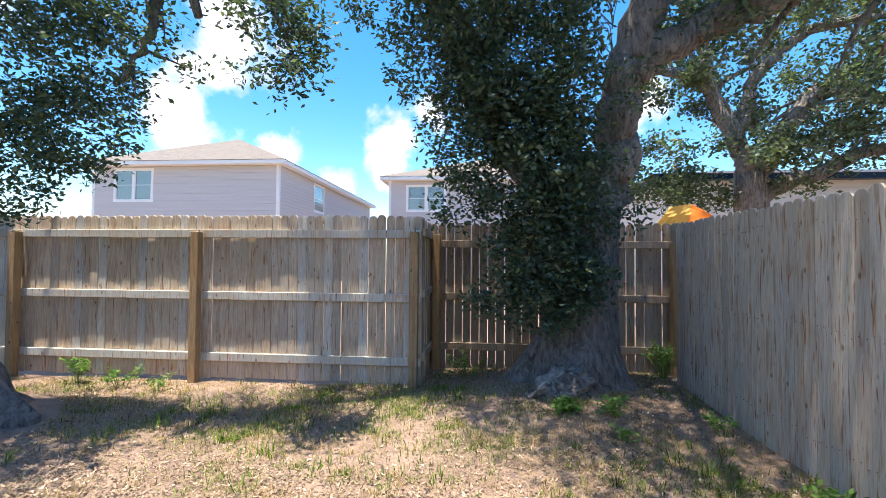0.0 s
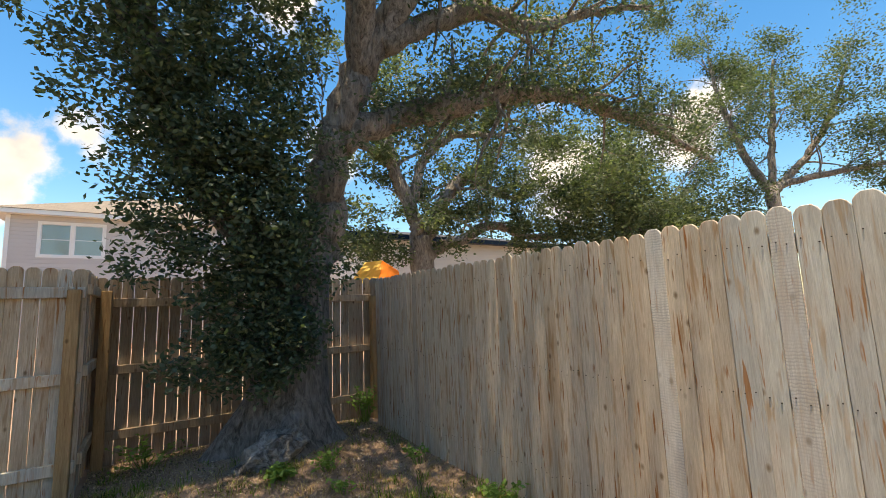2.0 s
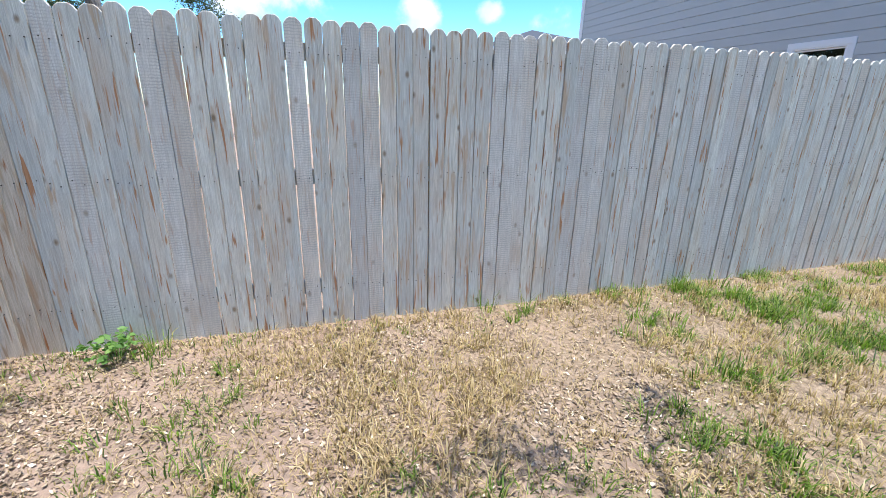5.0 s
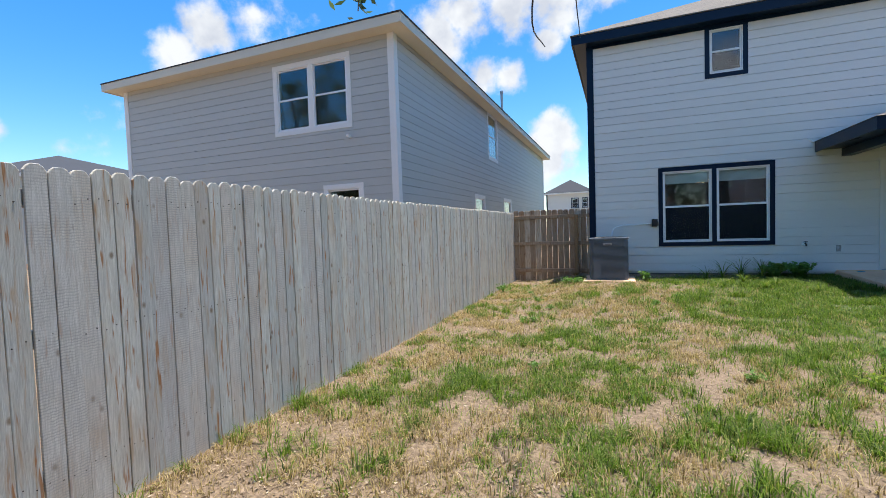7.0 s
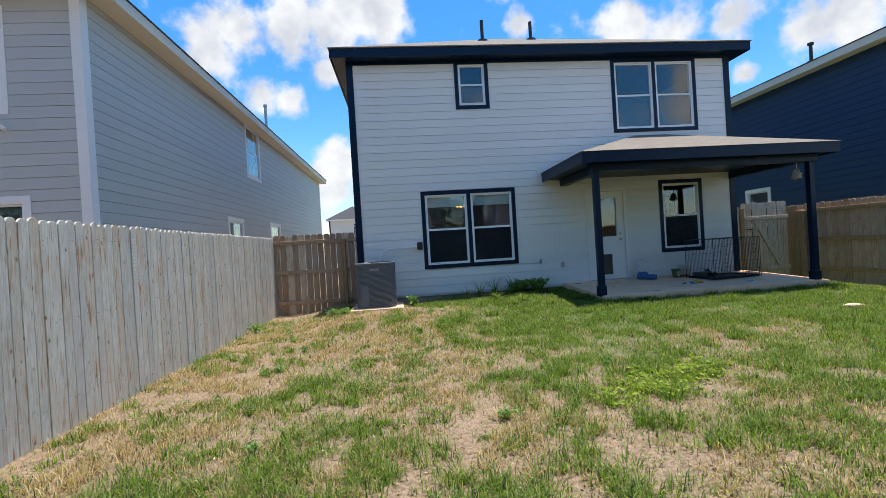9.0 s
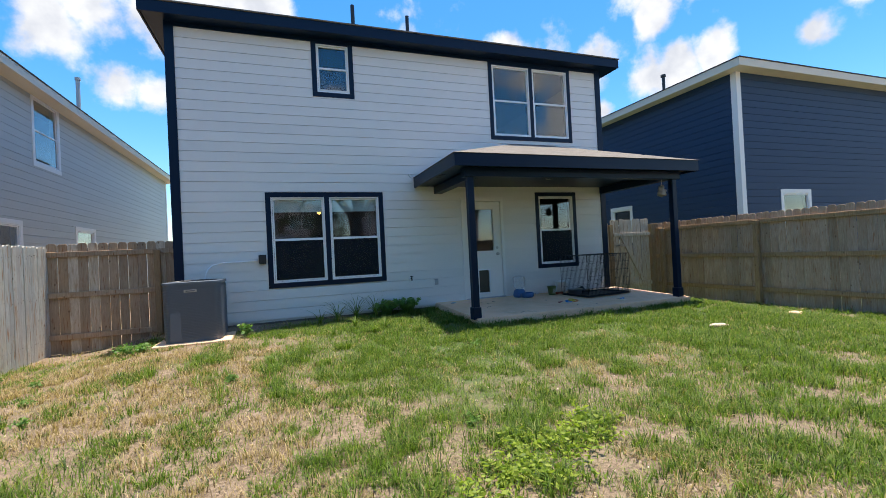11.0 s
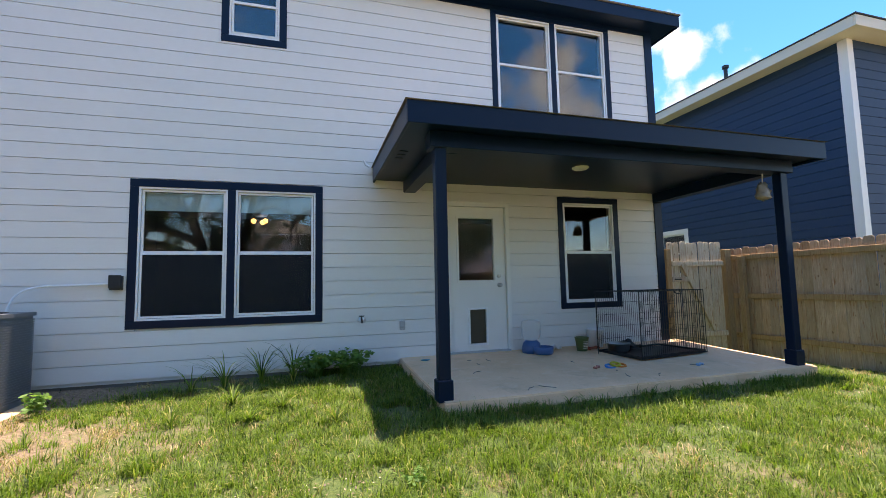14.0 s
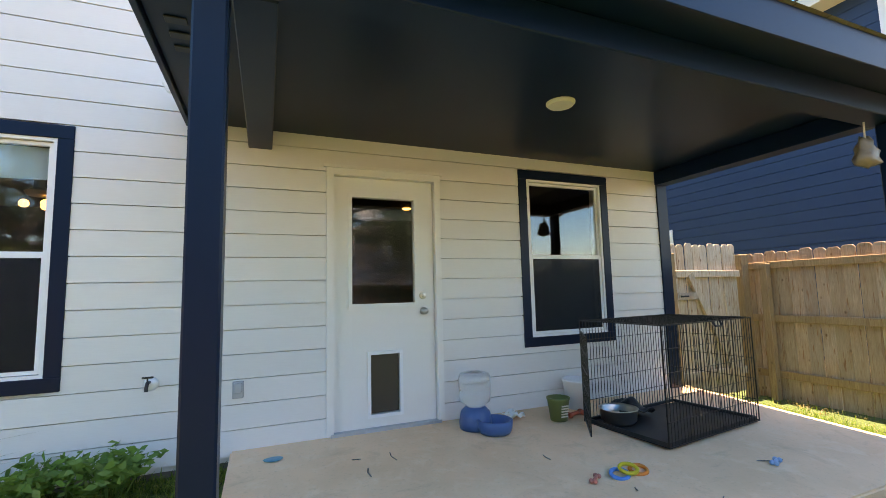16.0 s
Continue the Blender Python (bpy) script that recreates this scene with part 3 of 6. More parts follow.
def wall(parent, p0, p1, z0, z1, openings, mat, exposure=0.1777, boards=True, name="wall"):
    """A wall with real openings (u0, u1, z0, z1) and lap-siding boards on its outer face."""
    m = local_frame(p0, p1)
    L = (Vector(p1) - Vector(p0)).length
    us = sorted({0.0, L, *[o[0] for o in openings], *[o[1] for o in openings]})
    zs = sorted({z0, z1, *[o[2] for o in openings], *[o[3] for o in openings]})
    bm = bmesh.new()
    for a, b2 in zip(us, us[1:]):
        run = None
        for c2, d in zip(zs, zs[1:]):
            cu, cz = (a + b2) / 2, (c2 + d) / 2
            if any(o[0] < cu < o[1] and o[2] < cz < o[3] for o in openings):
                if run:
                    box(bm, a, b2, 0.0, 0.14, run[0], run[1])
                run = None
            else:
                run = (run[0], d) if run else (c2, d)
        if run:
            box(bm, a, b2, 0.0, 0.14, run[0], run[1])
    w = part(name, bm, mat, parent)
    w.matrix_basis = m
    if not boards:
        return w
    z = z0
    rnd = random.Random(int(abs(p0[0] * 31 + p0[1] * 17)) + 1)
    while z < z1 - 0.03:
        zt = min(z + exposure, z1)
        cut = sorted((o[0], o[1]) for o in openings if min(zt, o[3]) - max(z, o[2]) > 0.35 * exposure)
        a = 0.0
        spans = []
        for c2, d in cut:
            if c2 > a:
                spans.append((a, c2))
            a = max(a, d)
        if a < L:
            spans.append((a, L))
        for a, b2 in spans:
            bm = bmesh.new()
            gap = 0.006 if z > z0 + 0.01 else 0.0
            q = [(-0.030, z + gap), (-0.026, zt), (-0.001, zt), (-0.001, z + gap)]
            r0 = [bm.verts.new((a, y, zz)) for y, zz in q]
            r1 = [bm.verts.new((b2, y, zz)) for y, zz in q]
            for i in range(4):
                j = (i + 1) % 4
                bm.faces.new((r0[i], r1[i], r1[j], r0[j]))
            bm.faces.new(r0)
            bm.faces.new(r1[::-1])
            bmesh.ops.recalc_face_normals(bm, faces=bm.faces[:])
            part("board", bm, mat, w)
        z = zt
    return w


def window(parent, fr, u0, u1, z0, z1, units, trim_mat, tw=0.09, name="window", blind=0.0):
    """Double-hung units in one trim. fr: the wall's frame; u, z: outer edges of the trim."""
    w = new(name)
    w.parent = parent
    w.matrix_basis = fr
    for nm, d in (("trim_board", (u0, u1, -0.04, 0.0, z1 - tw, z1)), ("trim_board", (u0, u1, -0.04, 0.0, z0, z0 + tw)),
                  ("trim_board", (u0, u0 + tw, -0.038, 0.0, z0 + tw, z1 - tw)), ("trim_board", (u1 - tw, u1, -0.038, 0.0, z0 + tw, z1 - tw))):
        boxpart(nm, d, trim_mat, w, bevel=0.003)
    mull = tw if units > 1 else 0
    uw = (u1 - u0 - 2 * tw - mull * (units - 1)) / units
    for i in range(units):
        a = u0 + tw + i * (uw + mull)
        b2 = a + uw
        lo, hi = z0 + tw, z1 - tw
        if i:
            boxpart("mullion", (a - mull, a, -0.036, 0.02, lo, hi), trim_mat, w, bevel=0.003)
        f = 0.022
        bm = bmesh.new()
        box(bm, a, a + f, -0.03, 0.06, lo, hi)
        box(bm, b2 - f, b2, -0.03, 0.06, lo, hi)
        box(bm, a + f, b2 - f, -0.03, 0.06, lo, lo + f)
        box(bm, a + f, b2 - f, -0.03, 0.06, hi - f, hi)
        part("window_frame", bm, M["vinyl"], w)
        mid = (lo + hi) / 2
        g2, sw = f + 0.005, 0.024
        for c2, d, front, bar in ((mid, hi - g2, -0.004, 0.024), (lo + g2, mid + 0.012, -0.018, 0.03)):
            bm = bmesh.new()
            box(bm, a + g2, a + g2 + sw, front, front + 0.03, c2, d)
            box(bm, b2 - g2 - sw, b2 - g2, front, front + 0.03, c2, d)
            box(bm, a + g2 + sw, b2 - g2 - sw, front, front + 0.03, c2, c2 + sw)
            box(bm, a + g2 + sw, b2 - g2 - sw, front, front + 0.03, d - bar, d)
            part("sash", bm, M["vinyl"], w)
        f = g2 + sw
        p = boxpart("pane", (a + f, b2 - f, 0.010, 0.014, mid + sw, hi - f), M["glass"], w)
        p.visible_shadow = False
        p = boxpart("pane", (a + f, b2 - f, -0.002, 0.002, lo + f, mid - 0.018), M["glass"], w)
        p.visible_shadow = False
        if blind < 1.2:
            ys = -0.012 if z0 < 3 else 0.012
            boxpart("screen", (a + f, b2 - f, ys, ys + 0.002, lo + f, mid - 0.018), M["screen"], w)
        if blind:
            boxpart("blind", (a + f, b2 - f, 0.05, 0.054, hi - f - blind, hi - f), M["blind"], w)
    return w


def hip_roof(parent, x0, x1, y0, y1, z, rise, mat, fascia_mat, fh=0.19, soffit_mat=None):
    """A hip roof over the eave rectangle with its fascia and soffit."""
    cx, cy = (x0 + x1) / 2, (y0 + y1) / 2
    half = min(x1 - x0, y1 - y0) / 2
    if y1 - y0 >= x1 - x0:
        ra, rb = (cx, y0 + half), (cx, y1 - half)
    else:
        ra, rb = (x0 + half, cy), (x1 - half, cy)
    bm = bmesh.new()
    e = [bm.verts.new(p) for p in ((x0, y0, z), (x1, y0, z), (x1, y1, z), (x0, y1, z))]
    r = [bm.verts.new((*ra, z + rise)), bm.verts.new((*rb, z + rise))]
    if y1 - y0 >= x1 - x0:
        fs = ((e[0], e[1], r[0]), (e[1], e[2], r[1], r[0]), (e[2], e[3], r[1]), (e[3], e[0], r[0], r[1]))
    else:
        fs = ((e[0], e[1], r[1], r[0]), (e[1], e[2], r[1]), (e[2], e[3], r[0], r[1]), (e[3], e[0], r[0]))
    for f in fs:
        bm.faces.new(f)
    lo = [bm.verts.new((v.co.x, v.co.y, z - 0.02)) for v in e]
    for i in range(4):
        j = (i + 1) % 4
        bm.faces.new((e[j], e[i], lo[i], lo[j]))
    bm.faces.new(lo)
    bmesh.ops.recalc_face_normals(bm, faces=bm.faces[:])
    part("roof", bm, mat, parent)
    t = 0.03
    for d in ((x0 + 0.02, x1 - 0.02, y0 + 0.02, y0 + 0.02 + t, z - 0.024 - fh, z - 0.024), (x0 + 0.02, x1 - 0.02, y1 - 0.02 - t, y1 - 0.02, z - 0.024 - fh, z - 0.024),
              (x0 + 0.02, x0 + 0.02 + t, y0 + 0.053, y1 - 0.053, z - 0.024 - fh, z - 0.024), (x1 - 0.02 - t, x1 - 0.02, y0 + 0.053, y1 - 0.053, z - 0.024 - fh, z - 0.024)):
        boxpart("fascia", d, fascia_mat, parent, bevel=0.003)
    boxpart("soffit", (x0 + 0.06, x1 - 0.06, y0 + 0.06, y1 - 0.06, z - fh - 0.01, z - fh + 0.01), soffit_mat or fascia_mat, parent)


def corner_trim(parent, x, y, sx, sy, z0, z1, mat, w=0.1):
    """Two boards that wrap an outer corner whose house lies towards (sx, sy)."""
    bm = bmesh.new()
    a, b2 = sorted((x - sx * 0.044, x + sx * w))
    c2, d = sorted((y - sy * 0.044, y - sy * 0.002))
    box(bm, a, b2, c2, d, z0, z1)
    a, b2 = sorted((x - sx * 0.044, x - sx * 0.002))
    c2, d = sorted((y - sy * 0.0015, y + sy * w))
    box(bm, a, b2, c2, d, z0, z1)
    part("corner_trim", bm, mat, parent)


def inner(t, o):
    """The hole in the wall for a window whose trim has these outer edges."""
    return (o[0] + t, o[1] - t, o[2] + t, o[3] - t)


# ---- the white house ----
HY, HX0, HX1 = 10.6, -0.76, 8.2
house = thing("house", "two-storey house with off-white lap siding and black trim", "house")
hf = local_frame((HX0, HY), (HX1, HY))
WINS = [(0.67, 2.83, 0.70, 2.445, 2), (1.59, 2.37, 4.26, 5.36, 1), (5.28, 7.385, 3.60, 5.33, 2), (6.295, 7.385, 0.735, 2.445, 1)]
ops = [inner(0.09, (a - HX0, b2 - HX0, c2, d)) for a, b2, c2, d, _ in WINS]
DOOR = (4.545, 5.405, 0.185, 2.245)
ops.append((DOOR[0] - HX0 - 0.02, DOOR[1] - HX0 + 0.02, 0.1, DOOR[3] + 0.02))
wall(house, (HX0, HY), (HX1, HY), 0.142, 5.40, ops, M["siding_white"])
wall(house, (HX0, HY + 13), (HX0, HY + 0.001), 0.142, 5.40, [], M["siding_white"])
wall(house, (HX1, HY + 0.001), (HX1, HY + 13), 0.142, 5.40, [], M["siding_white"])
wall(house, (HX1, HY + 13.0), (HX0, HY + 13.0), 0.142, 5.40, [], M["siding_white"], boards=False)
boxpart("foundation", (HX0 + 0.03, HX1 - 0.03, HY + 0.015, HY + 12.95, -0.3, 0.141), M["footing"], house)
corner_trim(house, HX0, HY, 1, 1, 0.15, 5.38, M["trim_black"])
corner_trim(house, HX1, HY, -1, 1, 0.15, 5.38, M["trim_black"])
for a, b2, c2, d, k in WINS:
    window(house, hf, a - HX0, b2 - HX0, c2, d, k, M["trim_black"], blind=0.22 if a < 1 else 0.0)
hip_roof(house, HX0 - 0.37, HX1 + 0.40, HY - 0.35, HY + 13.4, 5.57, 2.43, M["shingle"], M["trim_black"])
boxpart("frieze", (HX0, HX1, HY - 0.045, HY - 0.024, 5.30, 5.40), M["trim_black"], house)
for px, py, h in ((2.86, 13.2, 0.60), (4.42, 13.6, 0.55)):
    bm = bmesh.new()
    lathe(bm, [(0.17, -0.12), (0.15, 0.02), (0.05, 0.06), (0.05, h)], 12, (px, py, 5.57 + (py - HY + 0.35) * 0.499 - 0.02))
    part("roof_vent", bm, M["black_metal"], house)
# rooms behind the panes, coloured near-black to stand in for unlit interiors
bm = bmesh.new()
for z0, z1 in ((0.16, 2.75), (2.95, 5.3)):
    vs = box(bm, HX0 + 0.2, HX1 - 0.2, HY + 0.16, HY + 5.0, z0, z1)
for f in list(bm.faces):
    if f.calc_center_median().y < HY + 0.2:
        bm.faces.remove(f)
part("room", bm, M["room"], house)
# rear door
door = new("door")
door.parent = house
x0, x1, z0, z1 = DOOR
gx0, gx1, gz0, gz1 = 4.69, 5.228, 1.19, 2.08
for d in ((x0, gx0, HY + 0.0, HY + 0.045, z0, z1), (gx1, x1, HY, HY + 0.045, z0, z1), (gx0, gx1, HY, HY + 0.045, gz1, z1), (gx0, gx1, HY, HY + 0.045, 0.80, gz0),
          (gx0, 4.84, HY, HY + 0.045, z0, 0.80), (5.085, gx1, HY, HY + 0.045, z0, 0.80), (4.84, 5.085, HY, HY + 0.045, z0, 0.30), (4.84, 5.085, HY, HY + 0.045, 0.775, 0.80)):
    boxpart("door_panel", d, M["door"], door)
for nm, (a, b2, c2, d), t, mt in (("glass_frame", (gx0, gx1, gz0, gz1), 0.03, M["door"]), ("pet_door_frame", (4.84, 5.085, 0.30, 0.775), 0.025, M["vinyl"])):
    bm = bmesh.new()
    for dd in ((a - t, b2 + t, HY - 0.018, HY, d, d + t), (a - t, b2 + t, HY - 0.018, HY, c2 - t, c2), (a - t, a, HY - 0.018, HY, c2, d), (b2, b2 + t, HY - 0.018, HY, c2, d)):
        box(bm, *dd)
    part(nm, bm, mt, door)
p = boxpart("pane", (gx0, gx1, HY + 0.02, HY + 0.025, gz0, gz1), M["glass"], door)
p.visible_shadow = False
boxpart("pet_flap", (4.845, 5.08, HY + 0.015, HY + 0.02, 0.305, 0.77), Mat("smoked_flap").done((0.045, 0.038, 0.03), 0.35), door, "smoked plastic pet flap")
bm = bmesh.new()
rot = Matrix.Translation((5.305, HY, 1.115)) @ Matrix.Rotation(radians(90), 4, "X")
lathe(bm, [(0.033, 0.0), (0.033, 0.008), (0.013, 0.012), (0.012, 0.03), (0.026, 0.04), (0.029, 0.055), (0.02, 0.068)], 16, m=rot)
part("knob", bm, M["steel"], door, "satin nickel door knob", True)
bm = bmesh.new()
rot = Matrix.Translation((5.302, HY, 1.247)) @ Matrix.Rotation(radians(90), 4, "X")
lathe(bm, [(0.031, 0.0), (0.029, 0.014), (0.012, 0.016), (0.01, 0.022)], 16, m=rot)
part("deadbolt", bm, M["steel"], door)
bm = bmesh.new()
for d in ((x0 - 0.062, x0 - 0.006, HY - 0.052, HY + 0.05, 0.185, z1 + 0.005), (x1 + 0.006, x1 + 0.06, HY - 0.052, HY + 0.05, 0.185, z1 + 0.005), (x0 - 0.062, x1 + 0.06, HY - 0.052, HY + 0.05, z1 + 0.0055, z1 + 0.062), (x0 - 0.085, x1 + 0.083, HY - 0.062, HY - 0.02, z1 + 0.0625, z1 + 0.088)):
    box(bm, *d)
part("door_casing", bm, M["door"], door)
boxpart("threshold", (x0 - 0.03, x1 + 0.03, HY - 0.06, HY + 0.06, 0.17, 0.2), M["galv"], door)

# ---- patio cover ----
cover_t = thing("patio_cover", "black-trimmed hipped patio roof on two black posts", "patio cover")
PX0, PX1, PY = 3.46, 8.58, 8.28
bm = bmesh.new()
ev = [bm.verts.new(p) for p in ((PX0, PY, 2.735), (PX1, PY, 2.735), (PX1, HY - 0.03, 2.735), (PX0, HY - 0.03, 2.735))]
rg = [bm.verts.new(p) for p in ((5.78, HY - 0.03, 3.52), (6.55, HY - 0.03, 3.52))]
for f in ((ev[0], ev[1], rg[1], rg[0]), (ev[1], ev[2], rg[1]), (ev[3], ev[0], rg[0]), (ev[2], ev[3], rg[0], rg[1])):
    bm.faces.new(f)
bm.faces.new(ev[::-1])
bmesh.ops.recalc_face_normals(bm, faces=bm.faces[:])
part("roof", bm, M["shingle"], cover_t, "tan asphalt shingles")
fh = 0.2
for d in ((PX0 + 0.02, PX1 - 0.02, PY + 0.02, PY + 0.05, 2.73 - fh, 2.73), (PX0 + 0.02, PX0 + 0.05, PY + 0.052, HY - 0.03, 2.73 - fh, 2.73), (PX1 - 0.05, PX1 - 0.02, PY + 0.052, HY + 0.3, 2.73 - fh, 2.73)):
    boxpart("fascia", d, M["trim_black"], cover_t, bevel=0.003)
boxpart("ceiling_panel", (PX0 + 0.055, PX1 - 0.055, PY + 0.055, HY - 0.03, 2.565, 2.585), M["trim_black"], cover_t)
for d in ((3.90, 4.07, 8.715, HY - 0.03, 2.41, 2.563), (8.08, 8.25, 8.715, HY - 0.03, 2.41, 2.563), (3.74, 8.33, 8.53, 8.71, 2.41, 2.563)):
    boxpart("beam", d, M["trim_black"], cover_t, bevel=0.006)
for px in (3.85, 8.215):
    po = boxpart("post", (px - 0.055, px + 0.055, 8.565, 8.675, 0.09, 2.412), M["trim_black"], cover_t, bevel=0.008)
    boxpart("post_base", (px - 0.072, px + 0.072, 8.548, 8.692, 0.085, 0.28), M["trim_black"], po, bevel=0.008)
for vy in (9.23, 9.36, 9.49):
    boxpart("soffit_vent", (3.585, 3.68, vy - 0.028, vy + 0.028, 2.556, 2.5635), M["black_plastic"], cover_t, bevel=0.003)
bm = bmesh.new()
lathe(bm, [(0.0, 0.0), (0.085, 0.004), (0.10, 0.02), (0.10, 0.028)], 24, (5.92, 9.39, 2.536))
tagged(part("ceiling_light", bm, M["lens"]), "round cream flush light on the dark patio ceiling", "ceiling light")

def slab_z(y):
    """Height of the patio slab's top."""
    return 0.10 + (y - 8.49) / (HY - 8.49) * 0.08


# slab, sloping a little away from the house
bm = bmesh.new()
vs = box(bm, 3.82, 8.38, 8.49, HY - 0.002, -0.3, 0.0)
for v in vs:
    if v.co.z > -0.1:
        v.co.z = slab_z(v.co.y)
bmesh.ops.bevel(bm, geom=[e for e in bm.edges if all(v.co.z > 0.05 for v in e.verts)], offset=0.012, segments=2, affect="EDGES")
tagged(part("patio_slab", bm, M["concrete"]), "stained tan concrete patio slab", "patio", kind="structure")



# ---- neighbours ----
def plain_house(name, label, x0, x1, y0, y1, z1, mat, trim, roof_mat, rise, wins, fascia, tw=0.1, boards=(1, 1, 1, 1), over=0.4, z0=0.1, blind=0.0):
    """A two-storey box with siding, hip roof and windows: wins are (side, u0, u1, z0, z1, units), u in world x or y."""
    h = thing(name, label, "house", "neighbouring houses")
    sides = {"s": ((x0, y0), (x1, y0)), "e": ((x1, y0), (x1, y1)), "n": ((x1, y1), (x0, y1)), "w": ((x0, y1), (x0, y0))}
    for i, k in enumerate("senw"):
        p0, p1 = sides[k]
        holes = []
        for sd, a, b2, c2, d, units in wins:
            if sd == k:
                u = {"s": (a - x0, b2 - x0), "e": (a - y0, b2 - y0), "n": (x1 - b2, x1 - a), "w": (y1 - b2, y1 - a)}[k]
                holes.append((*u, c2, d, units))
        wall(h, p0, p1, z0, z1, [inner(tw, o[:4]) for o in holes], mat, boards=bool(boards[i]))
        fr = local_frame(p0, p1)
        for o in holes:
            window(h, fr, *o[:4], o[4], trim, tw, blind=blind)
    for cx, cy, sx, sy in ((x0, y0, 1, 1), (x1, y0, -1, 1), (x0, y1, 1, -1), (x1, y1, -1, -1)):
        corner_trim(h, cx, cy, sx, sy, z0, z1, trim, 0.11)
    # near-black blocks behind the panes imitate dark rooms
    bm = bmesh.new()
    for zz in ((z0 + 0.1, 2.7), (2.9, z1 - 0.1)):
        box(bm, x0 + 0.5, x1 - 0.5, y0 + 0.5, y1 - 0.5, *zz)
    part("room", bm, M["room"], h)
    boxpart("foundation", (x0 + 0.03, x1 - 0.03, y0 + 0.03, y1 - 0.03, -0.4, z0), M["concrete"], h)
    hip_roof(h, x0 - over, x1 + over, y0 - over, y1 + over, z1 + 0.2, rise, roof_mat, fascia, soffit_mat=fascia)
    return h


gh = plain_house("house", "two-storey grey lap-sided house with white trim", -12.9, -4.46, 7.88, 27.0, 5.36, M["siding_grey"], M["trim_white"], M["shingle_dark"], 1.5,
                 [("s", -7.64, -5.5, 3.55, 5.17, 2), ("s", -6.335, -5.28, 0.75, 2.33, 1), ("e", 14.8, 16.15, 3.7, 5.45, 1), ("e", 13.05, 14.25, 1.0, 2.36, 1), ("e", 16.85, 18.2, 1.3, 2.43, 1)],
                 M["trim_cream"], over=0.42)
bm = bmesh.new()
lathe(bm, [(0.055, 0.0), (0.055, 1.1), (0.075, 1.12), (0.075, 1.2)], 12, (-4.75, 18.3, 5.9))
part("roof_vent", bm, M["galv"], gh)
bm = bmesh.new()
tube(bm, [(-5.56, 7.86, 3.33), (-5.56, 7.80, 3.34)], 0.03, 10)
tube(bm, [(-5.60, 7.79, 3.36), (-5.50, 7.70, 3.33)], 0.035, 10)
part("security_camera", bm, M["vinyl"], gh, "small white security camera under the window")
bh = plain_house("house", "two-storey navy blue lap-sided house with white trim", 11.95, 23.0, 9.89, 24.0, 5.42, M["siding_blue"], M["trim_white"], M["shingle_dark"], 2.3,
            [("w", 13.58, 14.6, 1.2, 2.45, 1), ("s", 13.37, 14.6, 1.2, 2.43, 1)], M["trim_cream"], over=0.42)
bm = bmesh.new()
lathe(bm, [(0.14, -0.2), (0.12, 0.0), (0.05, 0.03), (0.05, 0.5), (0.085, 0.51), (0.085, 0.58)], 12, (13.5, 13.5, 6.36))
part("roof_vent", bm, M["black_metal"], bh)
plain_house("house", "pale taupe two-storey house beyond the back fence", 9.7, 19.9, -40.0, -22.0, 6.0, M["siding_far"], M["trim_white"], M["shingle"], 2.6,
            [("n", 16.5, 18.72, 4.12, 5.9, 2), ("w", -28.4, -26.6, 4.1, 5.9, 1)], M["trim_white"], boards=(0, 0, 1, 1), over=0.5, blind=1.6)
plain_house("house", "pale two-storey house behind the oak", -6.0, 4.97, -44.0, -26.7, 6.0, M["siding_far"], M["trim_white"], M["shingle"], 2.3,
            [("n", 1.5, 3.95, 4.1, 5.75, 2)], M["trim_white"], boards=(0, 0, 1, 0), over=0.5, blind=1.45)
plain_house("house", "cream house behind the trees with dark eaves", -25.0, -7.5, -30.0, -18.0, 4.3, M["siding_cream"], M["trim_white"], M["shingle_dark"], 1.4,
            [], M["trim_black"], boards=(0, 0, 1, 0), over=0.5)
plain_house("house", "distant house with a slate-grey roof", -46.0, -31.0, 12.0, 26.0, 5.0, M["siding_grey"], M["trim_white"], M["shingle_dark"], 2.4, [], M["trim_white"], boards=(0, 0, 0, 0))
plain_house("house", "distant white two-storey house with a dark roof", -9.5, -3.6, 62.0, 74.0, 5.6, M["siding_cream"], M["trim_black"], M["shingle_dark"], 2.0,
            [("s", -6.2, -5.2, 3.6, 5.0, 1), ("s", -4.8, -4.0, 3.6, 5.0, 1)], M["trim_white"], boards=(0, 0, 0, 0))

# gate in the side fence
gate = thing("gate", "weathered wooden garden gate with a diagonal brace", "gate")
rg_ = random.Random(4)
gm_ = [picket_mesh("picket", 0.128 * k, 1.93, 0.016, M["picket_back"]) for k in (1.0, 0.97)]
for i in range(9):
    ob = new("picket", gm_[i % 2])
    ob.parent = gate
    ob.matrix_basis = pose(8.78 + i * 0.137, 10.99, -0.12 + rg_.uniform(-0.015, 0.015), 0, rg_.uniform(-0.4, 0.4), rg_.uniform(-1, 1))
for d in ((8.76, 9.93, 10.935, 10.975, 1.38, 1.47), (8.76, 9.93, 10.935, 10.975, 0.12, 0.21), (8.745, 9.1, 10.93, 10.972, 1.10, 1.19)):
    boxpart("rail", d, M["picket_back"], gate, bevel=0.004)
bm = bmesh.new()
box(bm, -0.69, 0.69, -0.02, 0.02, -0.045, 0.045, Matrix.Translation((9.33, 10.95, 0.82)) @ Matrix.Rotation(radians(61), 4, "Y"))
part("brace", bm, M["picket_back"], gate)
boxpart("latch", (8.80, 8.93, 10.915, 10.932, 1.135, 1.155), M["black_metal"], gate)
